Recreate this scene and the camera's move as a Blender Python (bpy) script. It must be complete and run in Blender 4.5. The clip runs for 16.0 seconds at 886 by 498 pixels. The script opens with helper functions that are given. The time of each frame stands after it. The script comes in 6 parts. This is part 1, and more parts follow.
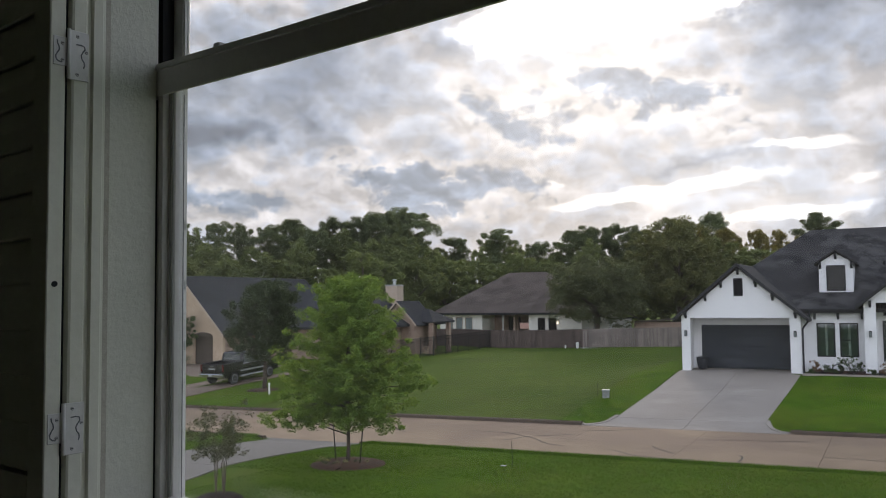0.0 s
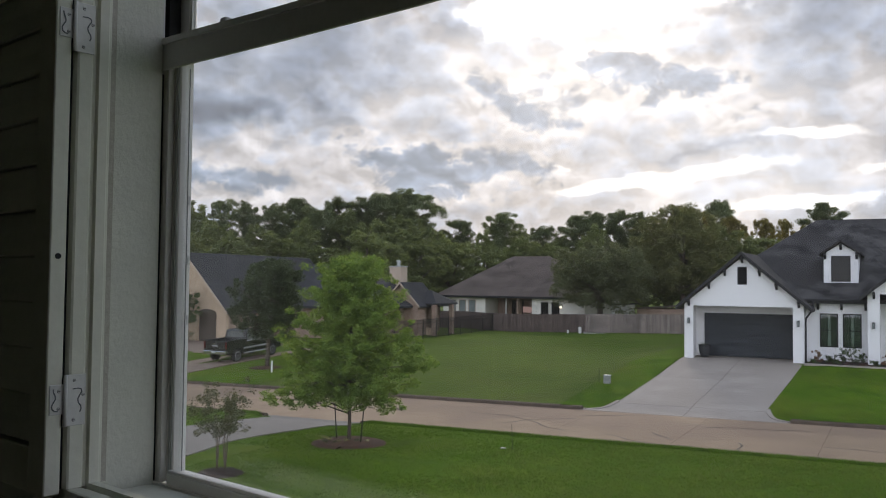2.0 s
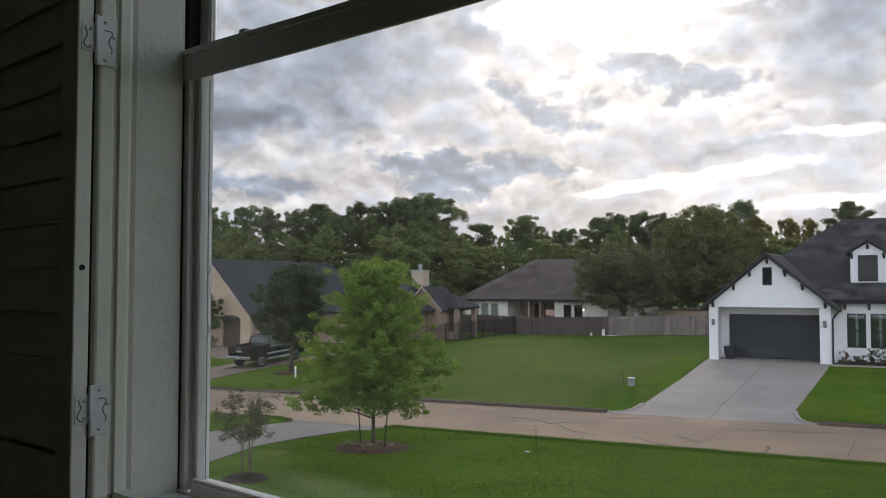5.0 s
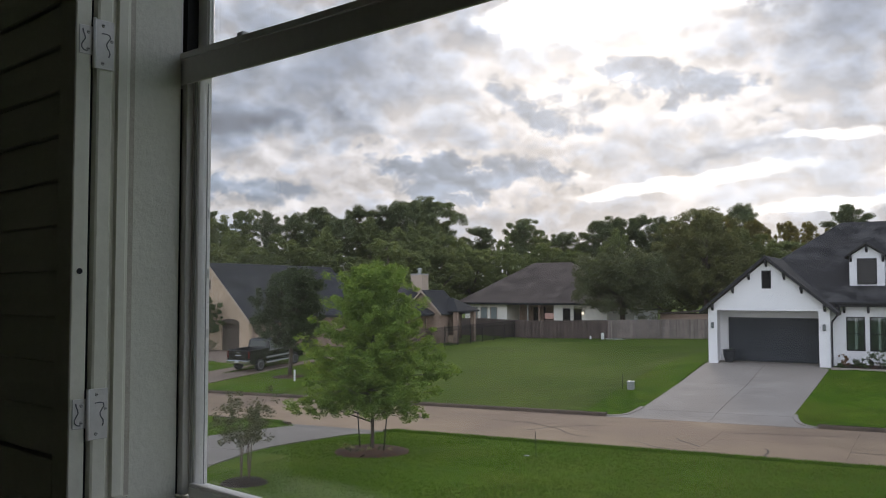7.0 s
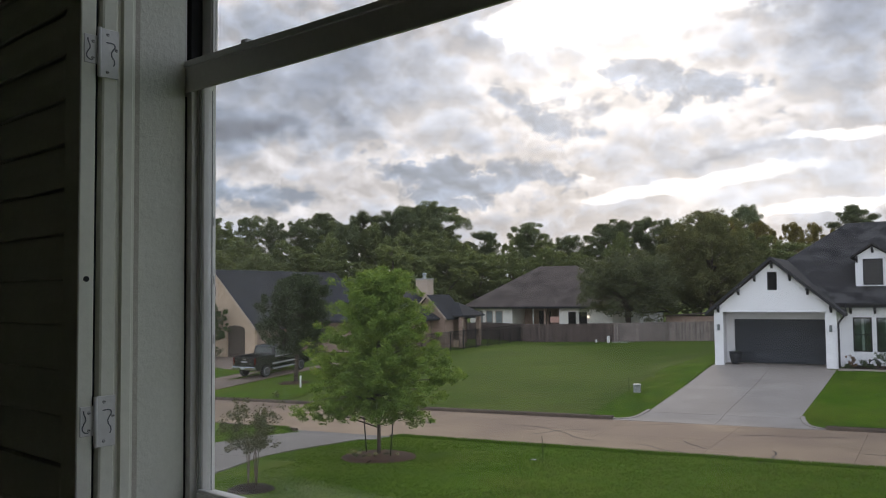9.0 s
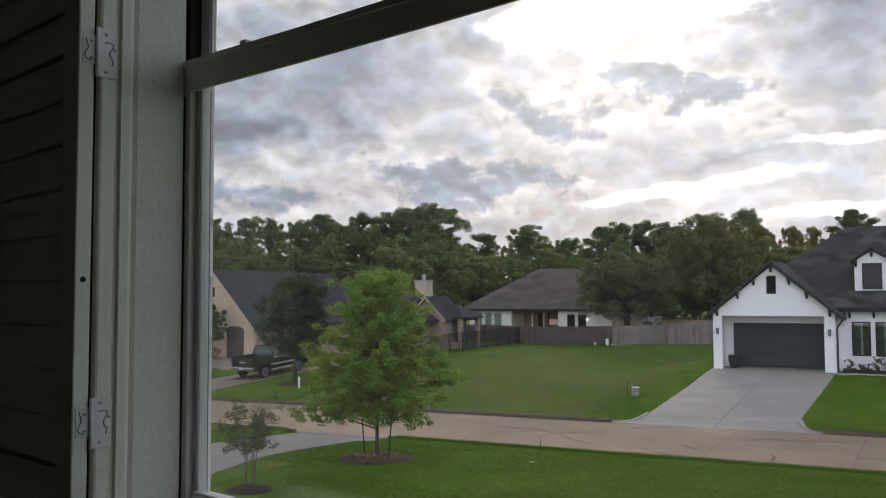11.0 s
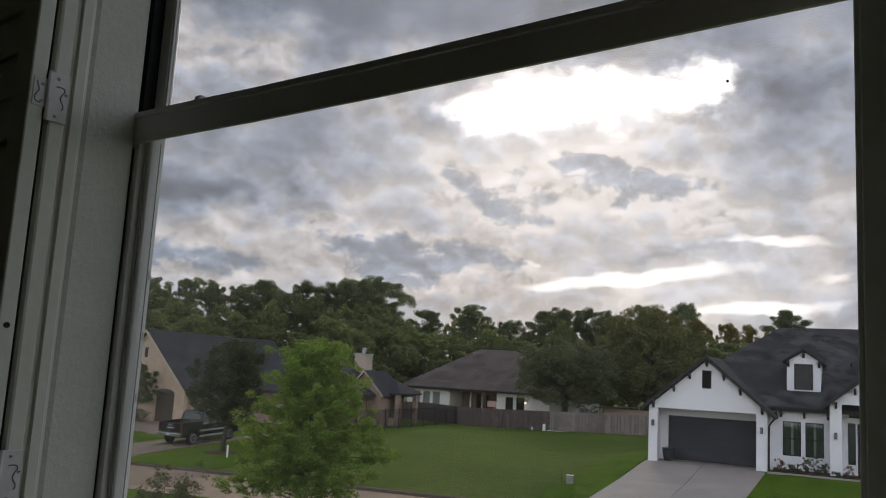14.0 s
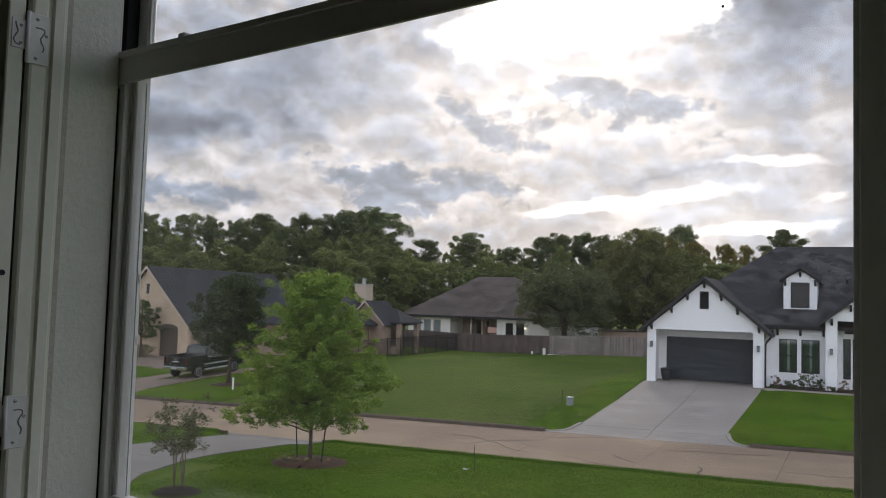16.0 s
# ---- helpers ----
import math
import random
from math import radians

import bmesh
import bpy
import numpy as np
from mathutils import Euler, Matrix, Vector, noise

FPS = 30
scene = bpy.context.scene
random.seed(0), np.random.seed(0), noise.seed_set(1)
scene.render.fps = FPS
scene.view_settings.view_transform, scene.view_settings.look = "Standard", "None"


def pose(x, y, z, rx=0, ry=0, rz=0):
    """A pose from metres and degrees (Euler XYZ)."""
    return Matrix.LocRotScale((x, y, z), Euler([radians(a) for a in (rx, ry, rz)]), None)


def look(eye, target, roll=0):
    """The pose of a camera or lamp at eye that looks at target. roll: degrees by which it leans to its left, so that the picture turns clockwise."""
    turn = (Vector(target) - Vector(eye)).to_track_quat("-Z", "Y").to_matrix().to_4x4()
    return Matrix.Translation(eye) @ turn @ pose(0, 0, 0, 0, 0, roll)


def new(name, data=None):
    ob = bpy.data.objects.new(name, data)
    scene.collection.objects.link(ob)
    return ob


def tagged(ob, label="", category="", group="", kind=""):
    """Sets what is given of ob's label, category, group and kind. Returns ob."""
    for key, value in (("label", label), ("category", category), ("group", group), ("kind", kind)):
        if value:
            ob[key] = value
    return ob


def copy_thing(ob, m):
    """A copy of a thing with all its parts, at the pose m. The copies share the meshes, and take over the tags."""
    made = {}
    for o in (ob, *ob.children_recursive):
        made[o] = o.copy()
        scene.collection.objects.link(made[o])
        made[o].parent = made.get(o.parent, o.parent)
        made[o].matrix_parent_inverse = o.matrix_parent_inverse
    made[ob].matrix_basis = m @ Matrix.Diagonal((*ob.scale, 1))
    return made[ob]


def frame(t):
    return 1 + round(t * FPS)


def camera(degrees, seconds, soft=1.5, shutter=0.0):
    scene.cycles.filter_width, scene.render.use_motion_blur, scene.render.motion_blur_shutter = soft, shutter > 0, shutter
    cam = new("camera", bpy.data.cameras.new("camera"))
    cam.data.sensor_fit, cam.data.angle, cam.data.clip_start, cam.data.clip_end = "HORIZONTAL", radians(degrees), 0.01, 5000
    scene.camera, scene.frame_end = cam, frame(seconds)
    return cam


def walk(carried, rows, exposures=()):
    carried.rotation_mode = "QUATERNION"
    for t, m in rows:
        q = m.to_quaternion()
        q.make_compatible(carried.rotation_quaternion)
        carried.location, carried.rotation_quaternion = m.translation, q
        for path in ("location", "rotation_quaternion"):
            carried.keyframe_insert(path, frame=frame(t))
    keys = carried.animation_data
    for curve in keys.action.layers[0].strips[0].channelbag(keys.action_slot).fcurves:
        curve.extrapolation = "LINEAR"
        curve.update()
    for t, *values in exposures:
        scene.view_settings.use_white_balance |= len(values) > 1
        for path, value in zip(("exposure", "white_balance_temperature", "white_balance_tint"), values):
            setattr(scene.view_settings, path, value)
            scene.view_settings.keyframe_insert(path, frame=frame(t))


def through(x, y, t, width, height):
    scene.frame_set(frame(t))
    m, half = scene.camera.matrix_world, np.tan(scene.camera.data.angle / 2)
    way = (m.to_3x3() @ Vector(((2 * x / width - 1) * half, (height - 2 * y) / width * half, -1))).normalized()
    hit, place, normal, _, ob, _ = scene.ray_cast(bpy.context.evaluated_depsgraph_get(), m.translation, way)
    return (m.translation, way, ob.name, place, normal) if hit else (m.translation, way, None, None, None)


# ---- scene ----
# ---- camera ----
cam = camera(55.31, 16.0, soft=1.0)
PATH = [  # seconds, place, yaw, pitch, roll
    (0, 0.0184, 0.0637, 6.0265, -0.078, 3.442, 0.656),
    (0.5, 0.0184, 0.0642, 6.0202, 0.022, 3.021, -0.271),
    (1, 0.0223, 0.0651, 6.0255, -0.070, 2.407, -0.716),
    (1.5, 0.0196, 0.0655, 6.0243, -0.000, 2.228, -0.635),
    (2, 0.0202, 0.0640, 6.0245, 0.173, 2.233, -0.594),
    (2.5, 0.0188, 0.0667, 6.0247, 0.398, 2.264, -0.486),
    (3, 0.0201, 0.0652, 6.0260, 0.607, 2.349, -0.360),
    (3.5, 0.0211, 0.0644, 6.0287, 1.289, 2.388, -0.175),
    (4, 0.0219, 0.0632, 6.0286, 1.699, 2.402, -0.006),
    (6.5, 0.0232, 0.0662, 6.0289, 1.616, 2.671, 0.006),
    (7, 0.0232, 0.0671, 6.0286, 1.615, 2.724, 0.050),
    (7.5, 0.0235, 0.0677, 6.0304, 1.686, 2.791, 0.262),
    (8, 0.0212, 0.0657, 6.0342, 1.876, 2.903, 0.437),
    (8.5, 0.0189, 0.0615, 6.0311, 1.934, 3.038, 0.573),
    (9, 0.0231, 0.0647, 6.0282, 1.959, 3.038, 0.609),
    (11.5, 0.0248, 0.0676, 6.0300, 1.723, 3.282, 0.067),
    (12, 0.0254, 0.0676, 6.0390, 1.141, 6.145, -0.498),
    (12.5, 0.0270, 0.0651, 6.0413, -0.767, 10.191, -1.004),
    (13, 0.0270, 0.0649, 6.0415, -1.777, 13.261, -1.749),
    (13.5, 0.0268, 0.0642, 6.0402, -1.961, 13.663, -2.562),
    (14, 0.0278, 0.0712, 6.0232, -2.166, 8.407, -3.229),
    (14.5, 0.0287, 0.0782, 6.0202, -2.207, 3.635, -2.947),
    (15, 0.0297, 0.0769, 6.0218, -2.195, 3.106, -2.838),
    (15.5, 0.0313, 0.0789, 6.0278, -2.127, 3.484, -2.527),
    (16, 0.0312, 0.0758, 6.0315, -2.159, 3.580, -1.655),
]
walk(cam, [(t, pose(x, y, z, 90 + pitch, roll, yaw)) for t, x, y, z, yaw, pitch, roll in PATH],
     [(0.0, 0.06, 6800, 13), (4.0, 0.09, 6780, 13), (6.5, 0.04, 6780, 13), (11.5, 0.04, 6780, 13), (12.5, -0.12, 6740, 13), (13.0, -0.19, 6740, 13), (13.5, -0.26, 6800, 13),
      (14.0, -0.33, 6920, 14), (14.5, -0.15, 6940, 14), (15.0, 0.01, 6940, 14), (15.5, 0.02, 6890, 14), (16.0, 0.02, 6860, 14)])

# ---- sky, sun ----
SUN_AZ, SUN_EL = 9.0, 19.0   # degrees to the right of straight ahead, above the horizon
sun_dir = Vector((math.sin(radians(SUN_AZ)) * math.cos(radians(SUN_EL)), math.cos(radians(SUN_AZ)) * math.cos(radians(SUN_EL)), math.sin(radians(SUN_EL))))


class Nodes:
    """Short-hand for building a node tree."""

    def __init__(self, tree):
        self.tree = tree
        tree.nodes.clear()

    def add(self, kind, inputs=()):
        n = self.tree.nodes.new(kind)
        for key, v in (inputs.items() if isinstance(inputs, dict) else enumerate(inputs)):
            self.feed(n.inputs[key], v)
        return n

    def feed(self, sock, v):
        if isinstance(v, bpy.types.NodeSocket):
            self.tree.links.new(v, sock)
        else:
            sock.default_value = v

    def math(self, op, a, b=0.0):
        n = self.add("ShaderNodeMath", (a, b))
        n.operation = op
        return n.outputs[0]

    def vec(self, op, a, b):
        n = self.add("ShaderNodeVectorMath", (a, b))
        n.operation = op
        return n.outputs["Value" if op == "DOT_PRODUCT" else "Vector"]

    def mix(self, f, a, b, blend="MIX"):
        n = self.add("ShaderNodeMix")
        n.data_type, n.blend_type = "RGBA", blend
        for sock, v in ((n.inputs[0], f), (n.inputs[6], a), (n.inputs[7], b)):
            self.feed(sock, (*v[:3], 1) if isinstance(v, tuple) else v)
        return n.outputs[2]

    def ramp(self, f, stops, interp="LINEAR"):
        n = self.add("ShaderNodeValToRGB", (f,))
        n.color_ramp.interpolation = interp
        els = n.color_ramp.elements
        while len(els) < len(stops):
            els.new(0.5)
        for e, (p, c) in zip(els, stops):
            e.position = p
            e.color = (*c, 1) if isinstance(c, tuple) else (c, c, c, 1)
        return n.outputs[0]

    def noise(self, vec, scale, detail=4.0, rough=0.55, distort=0.0):
        return self.add("ShaderNodeTexNoise", {"Vector": vec, "Scale": scale, "Detail": detail, "Roughness": rough, "Distortion": distort}).outputs["Fac"]


world = bpy.data.worlds.new("evening_sky")
scene.world = world
world.use_nodes = True
W = Nodes(world.node_tree)
way = W.add("ShaderNodeTexCoord").outputs["Generated"]
sky_node = W.add("ShaderNodeTexSky")
sky_node.sky_type, sky_node.sun_disc = "NISHITA", False
sky_node.sun_elevation, sky_node.sun_rotation, sky_node.dust_density = radians(SUN_EL), radians(SUN_AZ), 1.5
sky = sky_node.outputs[0]
xyz = W.add("ShaderNodeSeparateXYZ", (way,)).outputs
azim = W.math("MULTIPLY", W.math("ARCTAN2", xyz[0], xyz[1]), 57.2958)
elev = W.math("MULTIPLY", W.math("ARCSINE", xyz[2]), 57.2958)
SKY_POWER = 1.2
flat = W.add("ShaderNodeCombineXYZ", (W.math("MULTIPLY", azim, 0.1), W.math("MULTIPLY", elev, 0.14), W.math("MULTIPLY", xyz[1], 0.4))).outputs[0]
bend = W.add("ShaderNodeSeparateXYZ", (W.add("ShaderNodeTexNoise", {"Vector": flat, "Scale": 2.3, "Detail": 8.0, "Roughness": 0.56}).outputs["Color"],)).outputs
az_w = W.math("ADD", azim, W.math("MULTIPLY", W.math("SUBTRACT", bend[0], 0.5), 11.0))
el_w = W.math("ADD", elev, W.math("MULTIPLY", W.math("SUBTRACT", bend[1], 0.5), 6.5))
az_s = W.math("ADD", azim, W.math("MULTIPLY", W.math("SUBTRACT", bend[0], 0.5), 9.0))
el_s = W.math("ADD", elev, W.math("MULTIPLY", W.math("SUBTRACT", bend[1], 0.5), 2.4))


def bank(az, el, w, h, tilt=0.0, calm=False):
    """A stretch of cloud or clear sky round a bearing and a height, in degrees, with torn edges."""
    e0 = W.math("SUBTRACT", el_s if calm else el_w, el)
    if tilt:
        e0 = W.math("SUBTRACT", e0, W.math("MULTIPLY", W.math("SUBTRACT", azim, az), tilt))
    a = W.math("POWER", W.math("ABSOLUTE", W.math("DIVIDE", W.math("SUBTRACT", az_s if calm else az_w, az), w)), 2.0)
    e = W.math("POWER", W.math("ABSOLUTE", W.math("DIVIDE", e0, h)), 2.0)
    return W.math("EXPONENT", W.math("MULTIPLY", W.math("ADD", a, e), -1.0))


def total(*terms):
    out = None
    for amount, value in terms:
        v = W.math("MULTIPLY", value, amount)
        out = v if out is None else W.math("ADD", out, v)
    return out


def between(v, lo, hi):
    return W.ramp(v, [(lo, 0.0), (hi, 1.0)], "EASE")


# thickness of the cloud: heaped, rounded forms with torn edges, read twice to find which side faces the light
heap = W.noise(flat, 1.0, 4.0, 0.5, 0.0)
curl = W.add("ShaderNodeTexNoise", {"Vector": flat, "Scale": 5.0, "Detail": 5.0, "Roughness": 0.55}).outputs["Color"]
puff_at = W.vec("ADD", W.vec("ADD", flat, (4.0, 9.0, 2.0)), W.vec("MULTIPLY", curl, (0.16, 0.16, 0.0)))


def heads(at):
    """Rounded cloud heads on a broader swell."""
    cell = W.add("ShaderNodeTexVoronoi", {"Vector": at, "Scale": 3.6, "Detail": 3.0, "Roughness": 0.45, "Lacunarity": 2.1})
    cell.voronoi_dimensions, cell.normalize = "2D", True
    swell = W.noise(at, 2.4, 9.0, 0.47, 0.2)
    return W.math("ADD", W.math("MULTIPLY", swell, 0.75), W.math("MULTIPLY", W.math("SUBTRACT", 0.70, cell.outputs["Distance"]), 0.55))


puff = heads(puff_at)
puff_sunward = heads(W.vec("ADD", puff_at, (0.02, 0.09, 0.0)))
relief = W.math("SUBTRACT", puff, puff_sunward)
deck = between(W.math("DIVIDE", el_w, 60.0), 0.352, 0.40)          # dark cloud deck overhead
holes = total((1.0, bank(11.2, 14.1, 4.0, 1.2)), (1.0, bank(15.9, 12.8, 2.8, 1.8)), (0.9, bank(6.4, 11.1, 3.0, 1.6)), (0.8, bank(3.2, 12.8, 2.4, 1.6)),
              (1.2, bank(2.2, 7.2, 5.8, 1.5)), (1.0, bank(-3.4, 8.2, 3.0, 0.9)), (1.1, bank(-16.0, 6.2, 5.5, 1.7)), (0.7, bank(-6.4, 9.9, 1.6, 0.6)), (0.5, bank(20.5, 11.0, 2.6, 0.8)))
wisp = W.noise(W.vec("ADD", puff_at, (3.0, 1.0, 0.0)), 5.5, 9.0, 0.62, 0.5)
holes = W.math("MULTIPLY", W.math("MINIMUM", holes, 1.1), W.math("MINIMUM", W.math("MAXIMUM", W.math("ADD", 1.0, W.math("MULTIPLY", W.math("SUBTRACT", 0.50, wisp), 3.4)), 0.0), 1.3))
thick = W.math("ADD", 0.56, W.math("MULTIPLY", W.math("SUBTRACT", puff, 0.5), W.math("SUBTRACT", 0.74, W.math("MULTIPLY", deck, 0.30))))
thick = W.math("ADD", thick, W.math("MULTIPLY", W.math("SUBTRACT", heap, 0.5), 0.30))
thick = W.math("ADD", thick, total((-0.47, holes), (0.34, bank(-14.8, 11.0, 4.8, 1.5)), (0.28, bank(-9.0, 12.3, 1.8, 1.1)), (-0.10, bank(-12.6, 9.0, 1.5, 0.8)), (-0.10, bank(-9.2, 9.0, 1.8, 0.9)), (-0.08, bank(-5.0, 11.5, 2.4, 0.8)), (0.15, bank(-7.0, 15.0, 5.0, 1.8)), (0.32, bank(24.8, 18.4, 4.4, 2.1)),
                                   (0.13, bank(23.5, 15.2, 4.6, 1.3)), (0.15, bank(1.0, 9.5, 2.8, 0.5)), (0.20, bank(16.7, 8.9, 3.0, 0.5)), (0.22, bank(-5.5, 21.6, 2.8, 1.3)), (0.16, bank(-15.0, 14.0, 4.5, 1.3)),
                                   (-0.30, bank(-13.4, 20.6, 4.6, 1.5)), (-0.14, bank(26, 23.8, 5, 1.8))))
thick = W.math("ADD", thick, W.math("MULTIPLY", deck, 0.28))
tone = W.ramp(thick, [(0.05, (0.255, 0.318, 0.425)), (0.23, (0.305, 0.365, 0.475)), (0.42, (0.56, 0.565, 0.605)), (0.53, (0.545, 0.55, 0.595)), (0.67, (0.395, 0.440, 0.530)), (0.84, (0.250, 0.298, 0.392)), (1.0, (0.155, 0.178, 0.225))])
facing = W.math("ADD", 1.0, W.math("MULTIPLY", relief, W.math("SUBTRACT", 2.3, W.math("MULTIPLY", deck, 1.6))))
facing = W.math("MINIMUM", W.math("MAXIMUM", facing, 0.76), 1.45)
mixed = W.mix(1.0, tone, facing, "MULTIPLY")
body = between(thick, 0.30, 0.46)
core = between(total((1.2, bank(11.0, 18.5, 7.0, 1.9)), (0.85, bank(3.2, 17.7, 3.2, 1.1)), (0.8, bank(18.0, 19.6, 2.2, 1.4)), (0.7, bank(-0.1, 20.9, 1.3, 0.6)), (0.7, bank(9.9, 22.9, 0.9, 0.45))), 0.16, 0.95)
band = between(total((1.2, bank(14.2, 6.85, 7.8, 0.62, 0.115, True)), (0.9, bank(23.3, 9.5, 4.6, 0.40, 0.02, True)), (1.0, bank(22.5, 5.2, 6.5, 0.55, 0.0, True)), (0.7, bank(27.5, 7.1, 2.2, 0.5, 0.0, True)), (0.6, bank(7.4, 7.8, 1.1, 0.2, 0.0, True))), 0.30, 0.85)
glow = total((0.34, bank(11, 17.6, 9, 3.0)), (0.22, bank(8, 14.0, 9, 2.6)), (0.27, bank(19, 6.0, 10, 2.4)), (0.22, bank(18, 11.5, 9, 3)), (0.13, bank(2, 11, 9, 4)))
shine = W.math("ADD", W.math("MULTIPLY", core, 1.5), W.math("ADD", W.math("MULTIPLY", band, 0.62), W.math("MULTIPLY", glow, W.math("ADD", 0.55, W.math("MULTIPLY", body, 0.45)))))
lit = W.mix(1.0, mixed, W.mix(1.0, shine, (1.0, 0.972, 0.945), "MULTIPLY"), "ADD")
rise = W.math("MINIMUM", W.math("MAXIMUM", W.math("MULTIPLY", W.math("SUBTRACT", xyz[2], 0.45), 2.5), 0.0), 1.0)
zenith = W.math("ADD", 1.0, W.math("MULTIPLY", rise, 1.4))
zenith = W.math("ADD", zenith, W.math("MULTIPLY", W.math("MAXIMUM", W.math("MULTIPLY", xyz[1], -1.0), 0.0), 2.25))
zenith = W.math("ADD", zenith, W.math("MULTIPLY", W.math("MAXIMUM", W.math("SUBTRACT", xyz[0], 0.5), 0.0), 1.3))
lit = W.mix(0.03, lit, W.mix(1.0, sky, (0.10, 0.10, 0.10), "MULTIPLY"))
W.add("ShaderNodeOutputWorld", (W.add("ShaderNodeBackground", (W.mix(1.0, lit, zenith, "MULTIPLY"), SKY_POWER)).outputs[0],))

sun_lamp = bpy.data.lights.new("sun", "SUN")
sun_lamp.energy, sun_lamp.angle, sun_lamp.color = 0.9, radians(12), (1.0, 0.9, 0.78)
sun = new("sun", sun_lamp)
sun.matrix_world = look(sun_dir * 100, (0, 0, 0))

# ---- materials ----
MATS = {}


def material(name, build):
    m = bpy.data.materials.new(name)
    m.use_nodes = True
    n = Nodes(m.node_tree)
    out = build(n)
    n.add("ShaderNodeOutputMaterial", (out,))
    MATS[name] = m
    return m


def rough_surface(name, dark, light, scale, roughness=0.8, bump=0.3, fine=None, metallic=0.0, patch=None, per_piece=0.0, specular=0.3, spread=0.13, stretch=None):
    """Two-scale mottled paint, stone, wood or soil: dark to light by noise, fine grain on top, relief from the grain."""
    fine = fine or scale * 9

    def build(n):
        at = n.add("ShaderNodeTexCoord").outputs["Object"]
        if stretch:
            at = n.vec("MULTIPLY", at, stretch)
        big, small = n.noise(at, scale, 5.0, 0.6), n.noise(at, fine, 6.0, 0.65)
        f = n.math("ADD", n.math("MULTIPLY", big, 0.6), n.math("MULTIPLY", small, 0.4))
        colour = n.ramp(f, [(0.5 - spread, dark), (0.5 + spread, light)])
        if patch:
            colour = n.mix(n.ramp(n.noise(at, scale * 0.23, 3.0, 0.6, 0.6), [(0.45, 0.0), (0.62, 1.0)]), colour, patch)
        if per_piece:
            own = n.add("ShaderNodeObjectInfo").outputs["Random"]
            isl = n.add("ShaderNodeNewGeometry").outputs["Random Per Island"]
            v = n.math("ADD", 1.0 - per_piece, n.math("MULTIPLY", n.math("FRACT", n.math("ADD", own, isl)), 2 * per_piece))
            colour = n.mix(1.0, colour, v, "MULTIPLY")
        b = n.add("ShaderNodeBump", {"Strength": bump, "Distance": 0.02, "Height": small}).outputs[0]
        r = n.math("ADD", roughness - 0.08, n.math("MULTIPLY", big, 0.16))
        return n.add("ShaderNodeBsdfPrincipled", {"Base Color": colour, "Roughness": r, "Metallic": metallic, "Specular IOR Level": specular, "Normal": b}).outputs[0]

    return material(name, build)


def leafy(name, dark, light, through=0.35, tip=None):
    """Leaves: colour differs from leaf to leaf, light passes through."""

    def build(n):
        isl = n.add("ShaderNodeNewGeometry").outputs["Random Per Island"]
        at = n.add("ShaderNodeTexCoord").outputs["Object"]
        big = n.noise(at, 0.9, 3.0, 0.6)
        f = n.math("ADD", n.math("MULTIPLY", isl, 0.55), n.math("MULTIPLY", big, 0.45))
        stops = [(0.22, dark), (0.72, light)] + ([(0.92, tip)] if tip else [])
        colour = n.ramp(f, stops)
        own = n.add("ShaderNodeObjectInfo").outputs["Random"]
        colour = n.mix(1.0, colour, n.math("ADD", 0.82, n.math("MULTIPLY", own, 0.38)), "MULTIPLY")
        d = n.add("ShaderNodeBsdfPrincipled", {"Base Color": colour, "Roughness": 0.6, "Specular IOR Level": 0.25}).outputs[0]
        t = n.add("ShaderNodeBsdfTranslucent", {"Color": n.mix(1.0, colour, (1.15, 1.1, 0.6), "MULTIPLY")}).outputs[0]
        return n.add("ShaderNodeMixShader", (through, d, t)).outputs[0]

    return material(name, build)


def pane_material(name, tint, rough=0.0, strength=1.0, haze=0.0):
    """Clear glass: lets everything through, mirrors by Fresnel."""

    def build(n):
        t = n.add("ShaderNodeBsdfTransparent", {"Color": (*tint, 1)}).outputs[0]
        g = n.add("ShaderNodeBsdfGlossy", {"Roughness": rough, "Color": (1, 1, 1, 1)}).outputs[0]
        edge = n.math("POWER", n.add("ShaderNodeLayerWeight", {"Blend": 0.5}).outputs["Facing"], 5.0)
        f = n.math("MULTIPLY", n.math("ADD", 0.04, n.math("MULTIPLY", edge, 0.9)), strength)
        clean = n.add("ShaderNodeMixShader", (f, t, g)).outputs[0]
        if not haze:
            return clean
        # thin pale veil over the glass that imitates glare and distant haze
        at = n.add("ShaderNodeTexCoord").outputs["Object"]
        d = n.math("MULTIPLY", n.math("ADD", 0.6, n.math("MULTIPLY", n.noise(at, 3.0, 6.0, 0.6), 0.8)), haze)
        veil = n.add("ShaderNodeBsdfTranslucent", {"Color": (0.9, 0.9, 0.88, 1)}).outputs[0]
        return n.add("ShaderNodeMixShader", (d, clean, veil)).outputs[0]

    return material(name, build)


def glowing(name, colour, strength):
    def build(n):
        return n.add("ShaderNodeEmission", {"Color": (*colour, 1), "Strength": strength}).outputs[0]

    return material(name, build)


